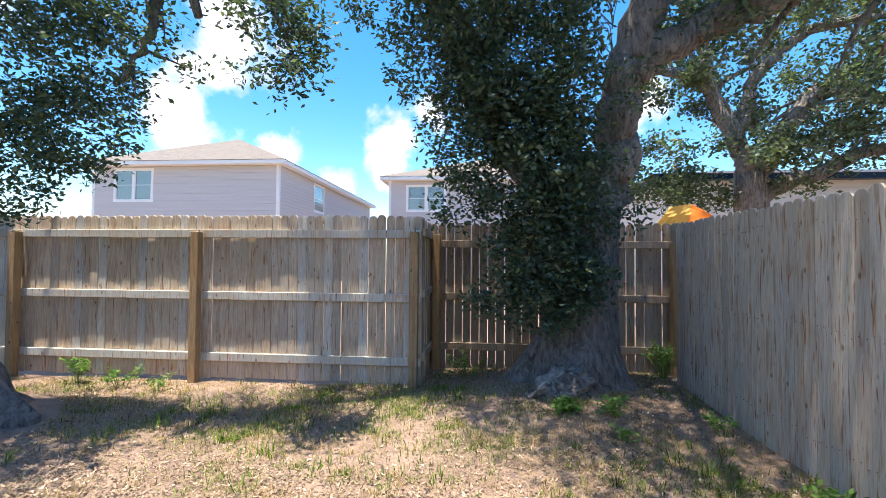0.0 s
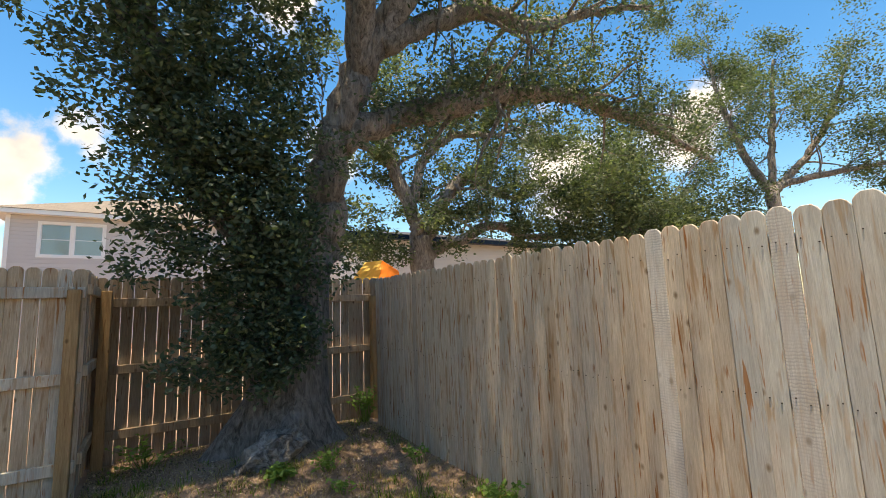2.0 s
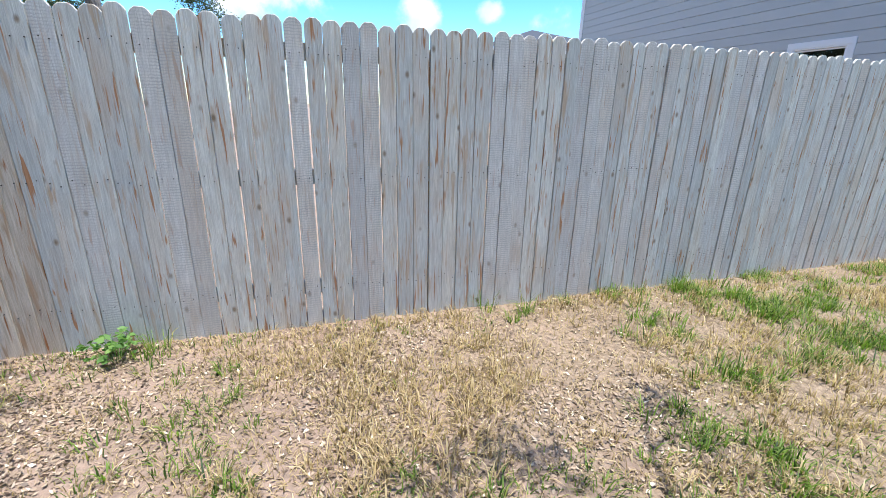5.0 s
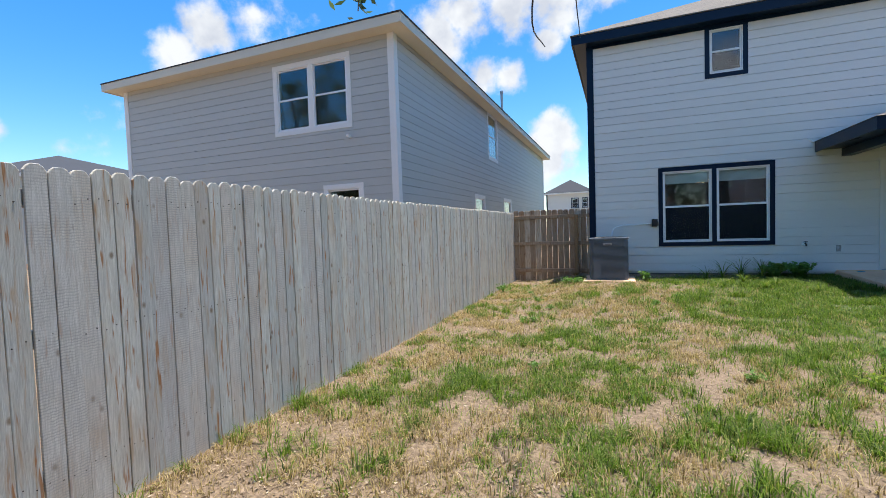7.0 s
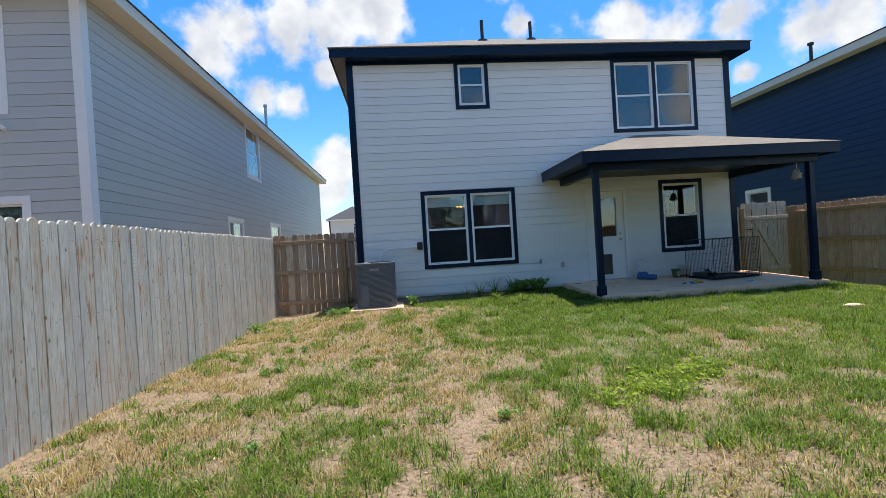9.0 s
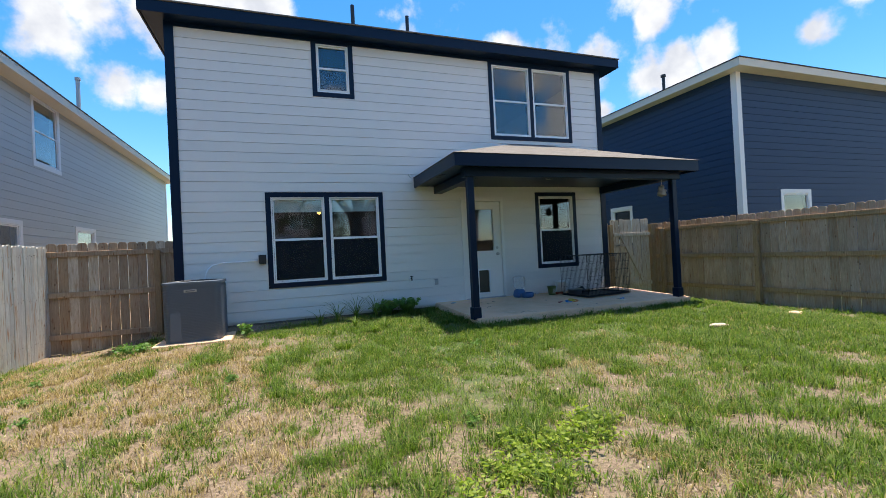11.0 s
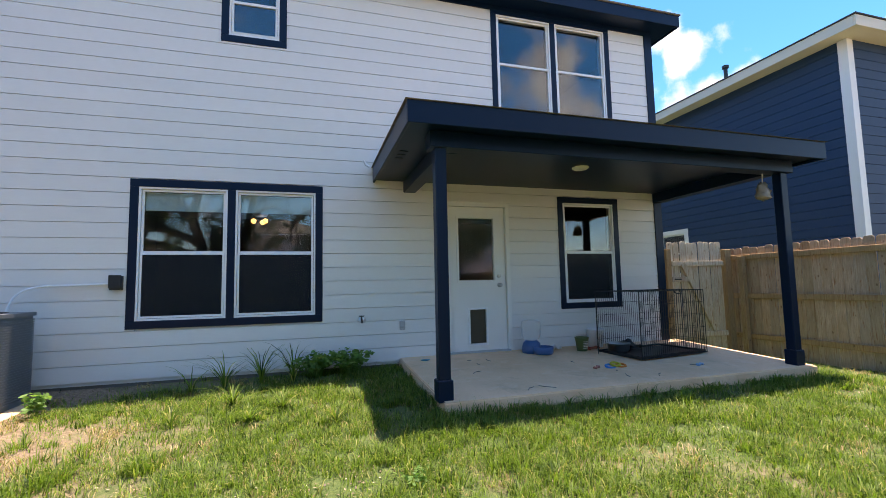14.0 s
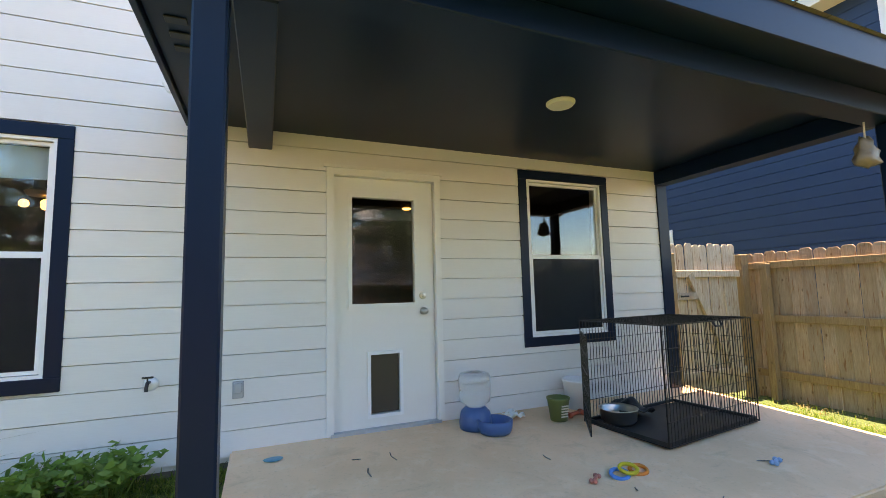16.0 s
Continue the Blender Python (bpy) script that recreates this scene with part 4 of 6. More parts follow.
for nm, a, b2 in (("gate_post", 8.63, 8.735), ("gate_post", 9.96, 10.1)):
    tagged(boxpart(nm, (a, b2, 10.92, 11.02, -0.3, 1.68), M["post"], bevel=0.006), "brown timber post beside the garden gate", "post", "gate posts")
boxpart_ = boxpart("fence_filler", (8.235, 8.62, 10.96, 10.98, -0.2, 1.72), M["picket_back"])
tagged(boxpart_, "narrow fence board between house and gate", "fence")

# ---- air conditioner ----
ac = thing("air_conditioner", "dark grey outdoor air-conditioning unit with louvred sides", "air conditioner")
AX, AY, AR = -0.37, 9.88, 0.39
bm = bmesh.new()
tagged(boxpart("equipment_pad", (AX - 0.52, AX + 0.52, AY - 0.5, AY + 0.5, -0.12, 0.055), M["concrete"], bevel=0.012), "pale concrete pad under the air conditioner", "pad")


def round_rect(hw, hd, r, n=5):
    out = []
    for cx, cy, a0 in ((hw - r, hd - r, 0), (-hw + r, hd - r, 90), (-hw + r, -hd + r, 180), (hw - r, -hd + r, 270)):
        for i in range(n + 1):
            a = radians(a0 + 90 * i / n)
            out.append((cx + r * math.cos(a), cy + r * math.sin(a)))
    return out


def prism(bm, pts, z0, z1, c):
    a = [bm.verts.new((c[0] + x, c[1] + y, z0)) for x, y in pts]
    b2 = [bm.verts.new((c[0] + x, c[1] + y, z1)) for x, y in pts]
    for i in range(len(pts)):
        j = (i + 1) % len(pts)
        bm.faces.new((a[i], a[j], b2[j], b2[i]))
    bm.faces.new(a[::-1])
    bm.faces.new(b2)


acm = paint("dark_grey_enamel", (0.135, 0.148, 0.17), 0.5, 0.15, (0.2, 0.19, 0.17), boards=False)
bm = bmesh.new()
prism(bm, round_rect(AR - 0.012, AR - 0.012, 0.09), 0.06, 0.92, (AX, AY))
part("cabinet", bm, acm, ac)
for i in range(34):
    bm = bmesh.new()
    prism(bm, round_rect(AR, AR, 0.1), 0.10 + i * 0.0232, 0.10 + i * 0.0232 + 0.013, (AX, AY))
    part("louvre", bm, acm, ac)
bm = bmesh.new()
prism(bm, round_rect(AR + 0.008, AR + 0.008, 0.1), 0.91, 0.945, (AX, AY))
part("top_cover", bm, acm, ac, "grey top cover of the unit")
for i in range(12):
    bm = bmesh.new()
    a = radians(i * 15)
    tube(bm, [(AX - 0.3 * math.cos(a), AY - 0.3 * math.sin(a), 0.953), (AX, AY, 0.962), (AX + 0.3 * math.cos(a), AY + 0.3 * math.sin(a), 0.953)], 0.004, 5)
    part("fan_guard", bm, M["black_metal"], ac)
boxpart("badge", (AX - 0.10, AX + 0.07, AY - AR - 0.008, AY - AR - 0.001, 0.795, 0.835), M["steel"], ac, "silver maker's badge", bevel=0.003)
boxpart("badge_bar", (AX - 0.075, AX + 0.045, AY - AR - 0.010, AY - AR - 0.0085, 0.808, 0.822), acm, ac)
boxpart("service_panel", (AX - AR + 0.1, AX - 0.15, AY - AR - 0.004, AY - AR + 0.01, 0.09, 0.5), acm, ac)
bm = bmesh.new()
tube(bm, [tuple(p[:3]) for p in curve_pts([(0.53, 10.55, 1.22), (0.2, 10.53, 1.21), (-0.1, 10.5, 1.2), (-0.27, 10.44, 1.12), (-0.33, 10.38, 0.9), (-0.33, 10.38, 0.6)], 6)], 0.012, 8)
tagged(part("conduit", bm, M["vinyl"]), "pale flexible conduit looping to the air conditioner", "conduit")
db = thing("disconnect_box", "small black electrical disconnect box on white siding", "electrical box")
boxpart("case", (0.53, 0.64, 10.49, 10.577, 1.15, 1.31), M["black_plastic"], db, bevel=0.006)
boxpart("lid", (0.524, 0.646, 10.478, 10.489, 1.17, 1.318), M["black_plastic"], db, bevel=0.004)
tap = thing("garden_tap", "dark metal garden tap on a white flange", "tap")
bm = bmesh.new()
lathe(bm, [(0.045, 0.0), (0.045, 0.012), (0.03, 0.03)], 20, m=Matrix.Translation((3.325, 10.575, 0.70)) @ Matrix.Rotation(radians(90), 4, "X"))
part("flange", bm, M["vinyl"], tap, "white round flange", True)
bm = bmesh.new()
tube(bm, [(3.317, 10.55, 0.715), (3.317, 10.50, 0.715), (3.317, 10.475, 0.69), (3.317, 10.472, 0.665)], 0.012, 8)
tube(bm, [(3.317, 10.50, 0.715), (3.317, 10.50, 0.75)], 0.006, 6)
part("spout", bm, M["black_metal"], tap)
bm = bmesh.new()
tube(bm, [(3.285, 10.50, 0.752), (3.35, 10.50, 0.752)], 0.007, 6)
part("handle", bm, M["black_metal"], tap)
oc = thing("outdoor_socket", "grey weatherproof socket cover on white siding", "socket")
boxpart("plate", (3.825, 3.90, 10.555, 10.577, 0.545, 0.665), M["galv"], oc, bevel=0.005)
boxpart("flap", (3.835, 3.89, 10.535, 10.554, 0.585, 0.655), M["galv"], oc, bevel=0.005)
bm = bmesh.new()
tube(bm, [(3.43, 10.48, 2.72), (3.38, 10.47, 2.74), (3.35, 10.47, 2.80)], 0.014, 6)
tagged(part("flashing", bm, M["trim_white"]), "bent metal flashing at the patio eave", "flashing")

# ---- on the patio ----


def wires(bm, u0, u1, nu, v0, v1, nv, m, r=0.0021, heavy=0.0036):
    """A panel of welded wires in the plane of u (x) and v (z)."""
    for i in range(nu + 1):
        u = u0 + (u1 - u0) * i / nu
        k = heavy if i in (0, nu) else r
        box(bm, u - k, u + k, -k, k, v0, v1, m)
    for j in range(nv + 1):
        v = v0 + (v1 - v0) * j / nv
        k = heavy if j in (0, nv) else r
        box(bm, u0, u1, -k - 0.003, k - 0.003, v - k, v + k, m)


CZ = slab_z(9.7) + 0.012
crate = thing("dog_crate", "large black wire dog crate with an open door and plastic tray", "dog crate", at=pose(6.64, 9.33, CZ, 0, 0, 7.2))
CL, CD, CH = 1.20, 0.76, 0.84
I4 = Matrix.Identity(4)
R90 = Matrix.Rotation(radians(90), 4, "Z")
for nm, args in (("front_panel", (0, CL, 32, 0, CH, 5, I4)), ("back_panel", (0, CL, 32, 0, CH, 5, Matrix.Translation((0, CD, 0)))),
                 ("end_panel", (0, CD, 20, 0, CH, 5, Matrix.Translation((CL, 0, 0)) @ R90)), ("door_panel", (0, 0.55, 14, 0.05, CH - 0.08, 5, Matrix.Translation((0, CD, 0)) @ Matrix.Rotation(radians(228), 4, "Z"))),
                 ("top_panel", (0, CL, 32, 0, CD, 6, Matrix.Translation((0, CD, CH)) @ Matrix.Rotation(radians(90), 4, "X"))), ("end_frame", (0, CD, 1, 0, CH, 1, R90))):
    bm = bmesh.new()
    wires(bm, *args)
    part(nm, bm, M["black_metal"], crate)
bm = bmesh.new()
box(bm, 0.01, CL - 0.01, 0.01, CD - 0.01, -0.008, 0.006)
for d in ((0.01, CL - 0.01, 0.01, 0.03, 0.006, 0.03), (0.01, CL - 0.01, CD - 0.03, CD - 0.01, 0.006, 0.03), (0.01, 0.03, 0.03, CD - 0.03, 0.006, 0.03), (CL - 0.03, CL - 0.01, 0.03, CD - 0.03, 0.006, 0.03)):
    box(bm, *d)
part("tray", bm, M["black_plastic"], crate, "black plastic floor tray")
bm = bmesh.new()
tube(bm, [(0.62, -0.004, CH + 0.002), (0.63, -0.03, CH - 0.04), (0.72, -0.03, CH - 0.04), (0.73, -0.004, CH + 0.002)], 0.008, 6)
part("carry_handle", bm, M["black_plastic"], crate)

blue = Mat("blue_plastic").done((0.025, 0.10, 0.26), 0.35)
feeder = thing("pet_feeder", "blue plastic gravity pet feeder with a clear jug", "pet feeder", at=pose(5.64, 10.32, slab_z(10.3), 0, 0, 24))
bm = bmesh.new()
lathe(bm, [(0.13, 0.0), (0.135, 0.05), (0.12, 0.13), (0.085, 0.165), (0.08, 0.17)], 24, (0, 0, 0))
part("stand", bm, blue, feeder, smooth=True)
bm = bmesh.new()
lathe(bm, [(0.12, 0.0), (0.135, 0.03), (0.14, 0.095), (0.13, 0.1), (0.118, 0.09), (0.11, 0.045), (0.02, 0.04)], 24, (0.01, -0.19, 0))
part("bowl", bm, blue, feeder, smooth=True)
clear = Mat("clear_plastic")
clear.b.inputs["Transmission Weight"].default_value = 0.85
M["clear"] = clear.done((0.9, 0.92, 0.92), 0.12)
bm = bmesh.new()
lathe(bm, [(0.07, 0.17), (0.125, 0.215), (0.132, 0.3), (0.122, 0.31), (0.132, 0.32), (0.132, 0.40), (0.12, 0.43), (0.05, 0.45)], 24)
jug = part("jug", bm, M["clear"], feeder, "clear plastic jug", True)
jug.visible_shadow = False
pot = thing("plant_pot", "small green and cream striped metal pot", "pot", at=pose(6.37, 10.2, slab_z(10.2)))
bm = bmesh.new()
lathe(bm, [(0.07, 0.0), (0.092, 0.17), (0.098, 0.175), (0.098, 0.19), (0.088, 0.19), (0.08, 0.15), (0.02, 0.14)], 24)
part("body", bm, Mat("green_enamel").done((0.12, 0.16, 0.05), 0.5), pot, smooth=True)
for i in range(5):
    boxpart("stripe", (-0.035, 0.035, -0.083 - i * 0.003, -0.0795 - i * 0.003, 0.04 + i * 0.022, 0.05 + i * 0.022), M["trim_cream"], pot)
bowl = thing("feeding_bowl", "shiny stainless steel bowl in the dog crate", "bowl", at=pose(6.76, 9.92, CZ + 0.006))
bm = bmesh.new()
lathe(bm, [(0.11, 0.0), (0.14, 0.03), (0.15, 0.115), (0.158, 0.12), (0.15, 0.123), (0.138, 0.11), (0.12, 0.03), (0.02, 0.02)], 28)
part("shell", bm, M["steel"], bowl, smooth=True)
bk = thing("bucket", "white plastic bucket behind the dog crate", "bucket", at=pose(6.75, 10.42, slab_z(10.42)))
bm = bmesh.new()
lathe(bm, [(0.105, 0.0), (0.13, 0.24), (0.138, 0.245), (0.138, 0.262), (0.125, 0.262), (0.1, 0.03), (0.02, 0.02)], 24)
part("body", bm, M["vinyl"], bk, smooth=True)
bm = bmesh.new()
bmesh.ops.create_grid(bm, x_segments=14, y_segments=14, size=0.15)
for v in bm.verts:
    v.co.z = 0.05 + 0.09 * max(0, 1 - v.co.length / 0.18) + 0.06 * noise.noise(v.co * 9)
    v.co.x += 0.05 * noise.noise(v.co * 7 + Vector((3, 0, 0)))
bmesh.ops.solidify(bm, geom=bm.faces[:], thickness=0.012)
ob = part("cushion", bm, M["black_plastic"])
ob.matrix_basis = pose(7.0, 10.05, CZ + 0.01)
tagged(ob, "crumpled black cushion lying on the crate tray", "cushion")


def ring(bm, c, R, r, ry=0.0, a0=0.0, n=20):
    pts = [(c[0] + R * math.cos(a0 + 2 * math.pi * i / n), c[1] + 0.75 * R * math.sin(a0 + 2 * math.pi * i / n), c[2] + ry * math.sin(2 * math.pi * i / n)) for i in range(n + 1)]
    tube(bm, pts, r, 8)


toy = thing("ring_toy", "blue, yellow and orange linked ring dog toy", "dog toy", at=pose(6.13, 9.19, slab_z(9.19) + 0.014, 0, 0, 8))
for nm, cx, cy, col, zz in (("blue_ring", -0.07, 0.01, (0.03, 0.22, 0.55), 0.0), ("yellow_ring", 0.0, 0.0, (0.55, 0.42, 0.02), 0.02), ("orange_ring", 0.08, -0.01, (0.75, 0.2, 0.02), 0.0)):
    bm = bmesh.new()
    ring(bm, (cx, cy, zz), 0.06, 0.012, 0.012)
    part(nm, bm, Mat(nm).done(col, 0.5), toy)


def bone(name, label, x, y, z, rz, col, L=0.09, r=0.013):
    bm = bmesh.new()
    tube(bm, [(-L / 2, 0, 0), (0, 0, 0.002), (L / 2, 0, 0)], r * 0.75, 8)
    for sx in (-1, 1):
        for sy in (-1, 1):
            bmesh.ops.create_icosphere(bm, subdivisions=2, radius=r * 1.15, matrix=Matrix.Translation((sx * L / 2, sy * r * 0.8, 0)))
    ob = part(name, bm, Mat(name + "_plastic").done(col, 0.5), smooth=True)
    ob.matrix_basis = pose(x, y, z + r * 1.1, 0, 0, rz)
    return tagged(ob, label, "dog toy")


bone("chew_bone", "red and white knotted chew bone on the slab", 5.88, 9.2, slab_z(9.2), 35, (0.5, 0.16, 0.12))
bone("chew_stick", "pale blue chew toy on the slab", 7.11, 8.93, slab_z(8.93), 20, (0.22, 0.38, 0.55), 0.08, 0.014)
bone("red_toy", "red and black toy beside the crate", 6.56, 10.22, slab_z(10.22), 10, (0.5, 0.1, 0.05), 0.16, 0.022)
bm = bmesh.new()
lathe(bm, [(0.03, 0.0), (0.045, 0.004), (0.05, 0.01), (0.03, 0.014)], 16)
ob = part("lid", bm, Mat("teal_plastic").done((0.01, 0.25, 0.36), 0.4))
ob.matrix_basis = pose(4.10, 10.29, slab_z(10.29)) @ Matrix.Diagonal((1.3, 0.9, 1, 1))
tagged(ob, "small teal plastic lid on the slab edge", "lid")
bm = bmesh.new()
bmesh.ops.create_grid(bm, x_segments=12, y_segments=12, size=0.075)
for v in bm.verts:
    v.co.z = 0.035 + 0.05 * noise.noise(v.co * 22) + 0.01
    v.co.x += 0.03 * noise.noise(v.co * 18 + Vector((9, 1, 0)))
bmesh.ops.solidify(bm, geom=bm.faces[:], thickness=0.003)
ob = part("paper_tissue", bm, M["vinyl"])
ob.matrix_basis = pose(6.03, 10.38, slab_z(10.38) - 0.004)
tagged(ob, "crumpled white tissue by the wall", "tissue")
rnd = random.Random(21)
for i in range(14):
    x, y = rnd.uniform(4.0, 8.0), rnd.uniform(8.6, 10.4)
    bm = bmesh.new()
    L = rnd.uniform(0.02, 0.09)
    tube(bm, [(-L, 0, 0.004), (0, L * 0.2, 0.006), (L, 0, 0.004)], 0.0035, 5)
    ob = part("twig", bm, M["bark"])
    ob.matrix_basis = pose(x, y, slab_z(y), 0, 0, rnd.uniform(0, 180))
    tagged(ob, "small dry twig on the concrete slab", "twig", "twigs on the slab")

# hanging bag at the far post
bag = thing("hanging_bag", "crumpled brown hanging insect trap bag", "insect trap", at=pose(7.98, 8.66, 2.10))
bm = bmesh.new()
lathe(bm, [(0.02, -0.02), (0.06, -0.01), (0.10, 0.0), (0.10, 0.03), (0.095, 0.06), (0.092, 0.09), (0.085, 0.115), (0.07, 0.14), (0.055, 0.165), (0.04, 0.19), (0.03, 0.2)], 28)
for v in bm.verts:
    v.co += Vector((v.co.x, v.co.y, 0.03)).normalized() * (0.04 * noise.noise(v.co * 16) + 0.018 * noise.noise(v.co * 45))
    v.co.y *= 0.6
part("bag", bm, Mat("brown_film").done((0.22, 0.17, 0.11), 0.35), bag, smooth=True)
bm = bmesh.new()
tube(bm, [(0, 0, 0.19), (0.01, 0, 0.31)], 0.006, 6)
part("hanger", bm, M["trim_cream"], bag)

# lights in the rooms
ch = thing("ceiling_fan_light", "ceiling lamp with lit warm glass globes indoors", "ceiling light", at=pose(1.86, 12.65, 2.24))
bm = bmesh.new()
lathe(bm, [(0.1, 0.12), (0.12, 0.16), (0.05, 0.2), (0.03, 0.5)], 16)
part("canopy", bm, M["steel"], ch)
for i in range(3):
    bm = bmesh.new()
    a = radians(200 + 120 * i)
    bmesh.ops.create_icosphere(bm, subdivisions=3, radius=0.042, matrix=Matrix.Translation((0.11 * math.cos(a), 0.11 * math.sin(a), 0.03)))
    part("globe", bm, M["bulb"], ch, smooth=True)
for x, y in ((5.05, 13.6), (6.3, 14.2)):
    bm = bmesh.new()
    lathe(bm, [(0.0, 0.0), (0.06, 0.0), (0.075, 0.02)], 20, (x, y, 2.72))
    tagged(part("recessed_light", bm, M["bulb"]), "small lit recessed ceiling light indoors", "ceiling light", "recessed lights")

# tarp over the fence, neighbour's yard
tarp = thing("play_tent", "yellow and orange fabric canopy beyond the fence", "canopy")
for nm, pts, col in (("side", [(-3.70, -9.0, 1.75), (-4.05, -9.0, 2.2), (-4.45, -9.0, 2.26), (-4.35, -9.0, 1.8)], (0.75, 0.48, 0.10)), ("end", [(-4.35, -9.0, 1.8), (-4.45, -9.0, 2.26), (-4.62, -8.6, 2.0), (-4.68, -8.6, 1.7)], (0.85, 0.22, 0.02))):
    bm = bmesh.new()
    bm.faces.new([bm.verts.new(p) for p in pts])
    bmesh.ops.subdivide_edges(bm, edges=bm.edges[:], cuts=6, use_grid_fill=True)
    for v in bm.verts:
        v.co.y += 0.05 * noise.noise(v.co * 6)
    bmesh.ops.solidify(bm, geom=bm.faces[:], thickness=0.01)
    part(nm, bm, Mat(nm + "_fabric").done(col, 0.7), tarp)
for x in (-3.8, -4.5):
    bm = bmesh.new()
    tube(bm, [(x, -8.95, -0.25), (x, -8.95, 1.85)], 0.025, 8)
    part("leg", bm, M["galv"], tarp)

# ---- trees ----


def leaf_mesh(centres, size, rng, spread, name, mat, parent, per=24, flat=0.6, label=""):
    """Many small leaves round the given twig ends."""
    c = np.asarray(centres, float)
    n = len(c) * per
    base = np.repeat(c, per, 0)
    off = rng.normal(size=(n, 3)) * np.array([1, 1, 0.75]) * spread
    p = base + off
    d = rng.normal(size=(n, 3)) * np.array([1, 1, flat])
    d[:, 2] -= 0.25
    d /= np.linalg.norm(d, axis=1)[:, None]
    up = rng.normal(size=(n, 3)) + np.array([0, 0, 0.8])
    w = np.cross(d, up)
    w /= np.linalg.norm(w, axis=1)[:, None]
    L = size * rng.uniform(0.65, 1.25, (n, 1))
    W = L * rng.uniform(0.2, 0.3, (n, 1))
    nrm = np.cross(d, w)
    v = np.stack([p - d * L * 0.5, p + w * W - d * L * 0.02, p + d * L * 0.5 - nrm * L * 0.12, p - w * W - d * L * 0.02], 1).reshape(-1, 3)
    f = np.arange(n * 4).reshape(-1, 4)
    return raw_mesh(name, v, f, mat, parent, label)


def grow(bm, rng, p, d, length, r, level, ends, droop=0.0, crook=0.35, spread=0.8):
    """A crooked branch with side branches; the twig ends are gathered in ends."""
    n = max(4, int(length / 0.28))
    pts, rad = [np.array(p, float)], [r]
    d = np.array(d, float)
    d /= np.linalg.norm(d)
    for i in range(n):
        d = d + rng.normal(size=3) * crook * 0.5 + np.array([0, 0, -droop])
        d /= np.linalg.norm(d)
        pts.append(pts[-1] + d * length / n)
        rad.append(r * (1 - 0.72 * (i + 1) / n))
        if level > 0 and i > n * 0.25 and rng.random() < 0.75:
            sd = d + rng.normal(size=3) * spread
            grow(bm, rng, pts[-1], sd, length * rng.uniform(0.35, 0.6), rad[-1] * 0.62, level - 1, ends, droop, crook, spread)
        elif level == 0 and i > 0:
            ends.append(pts[-1])
    ends.append(pts[-1])
    tube(bm, [tuple(q) for q in pts], rad, 7 if r > 0.05 else 5, 0.25)


def limb(tree, pts, ends, rng, n=8, side=0.5, length=1.0, level=1, droop=0.05, segs=10, start=0.3, dress=0.0):
    """A limb through the given (x, y, z, radius), with side branches that carry leaves."""
    bm = bmesh.new()
    c = curve_pts(pts, n)
    tube(bm, [tuple(q[:3] + rng.normal(size=3) * min(0.05, 0.12 * q[3] + 0.01)) for q in c], [max(0.012, q[3]) for q in c], segs, 0.22)
    for i in range(int(len(c) * start), len(c) - 1):
        if rng.random() < side:
            d = (c[i + 1] - c[i])[:3]
            d = d / np.linalg.norm(d) * 0.5 + rng.normal(size=3) * 0.8 + np.array([0, 0, 0.25])
            grow(bm, rng, c[i][:3], d, length * rng.uniform(0.5, 1.2), max(0.012, c[i][3] * 0.35), level, ends, droop)
    for i in range(int(len(c) * 0.12), len(c)):
        for k in range(rng.poisson(dress)):
            ends.append(c[i][:3] + rng.normal(size=3) * np.array([0.16, 0.2, 0.12]) + np.array([0, 0, 0.06]))
    ends.append(c[-1][:3])
    part("limb", bm, M["bark"], tree, smooth=True)


def clump(rng, c, r, k):
    """Twig centres filling an uneven ellipsoid."""
    q = rng.normal(size=(k, 3))
    q /= np.linalg.norm(q, axis=1)[:, None]
    q *= rng.uniform(0.35, 1.0, (k, 1)) ** 0.6
    return np.array(c) + q * np.array(r)


# the large live oak in the corner
rng = np.random.default_rng(11)
oak = thing("oak_tree", "large live oak, rough grey bark, leafy sprouts along its trunk", "tree")
bm = bmesh.new()
prof = [(-1.58, -5.52, -0.25, 0.72), (-1.58, -5.52, -0.05, 0.60), (-1.60, -5.52, 0.15, 0.50), (-1.66, -5.52, 0.45, 0.40), (-1.70, -5.52, 0.85, 0.345), (-1.73, -5.52, 1.35, 0.33), (-1.70, -5.52, 1.8, 0.36), (-1.68, -5.52, 2.1, 0.34)]
cp = curve_pts(prof, 4)
rings = []
N = 40
for q in cp:
    ringv = []
    for k in range(N):
        a = 2 * math.pi * k / N
        flare = max(0.0, (0.5 - q[2])) * 0.55
        rr = q[3] * (1 + flare * 0.45 * math.sin(a * 5 + 0.8) + flare * 0.25 * math.sin(a * 3 + 2.2) + 0.10 * noise.noise(Vector((math.cos(a) * 2.2, math.sin(a) * 2.2, q[2] * 0.9))) + 0.05 * noise.noise(Vector((math.cos(a) * 9, math.sin(a) * 9, q[2] * 3))))
        ringv.append(bm.verts.new((q[0] + rr * math.cos(a), q[1] + rr * math.sin(a), q[2])))
    rings.append(ringv)
for a, b2 in zip(rings, rings[1:]):
    for k in range(N):
        bm.faces.new((a[k], a[(k + 1) % N], b2[(k + 1) % N], b2[k]))
bm.faces.new(rings[-1])
part("trunk", bm, M["bark"], oak, smooth=True)
ends = []
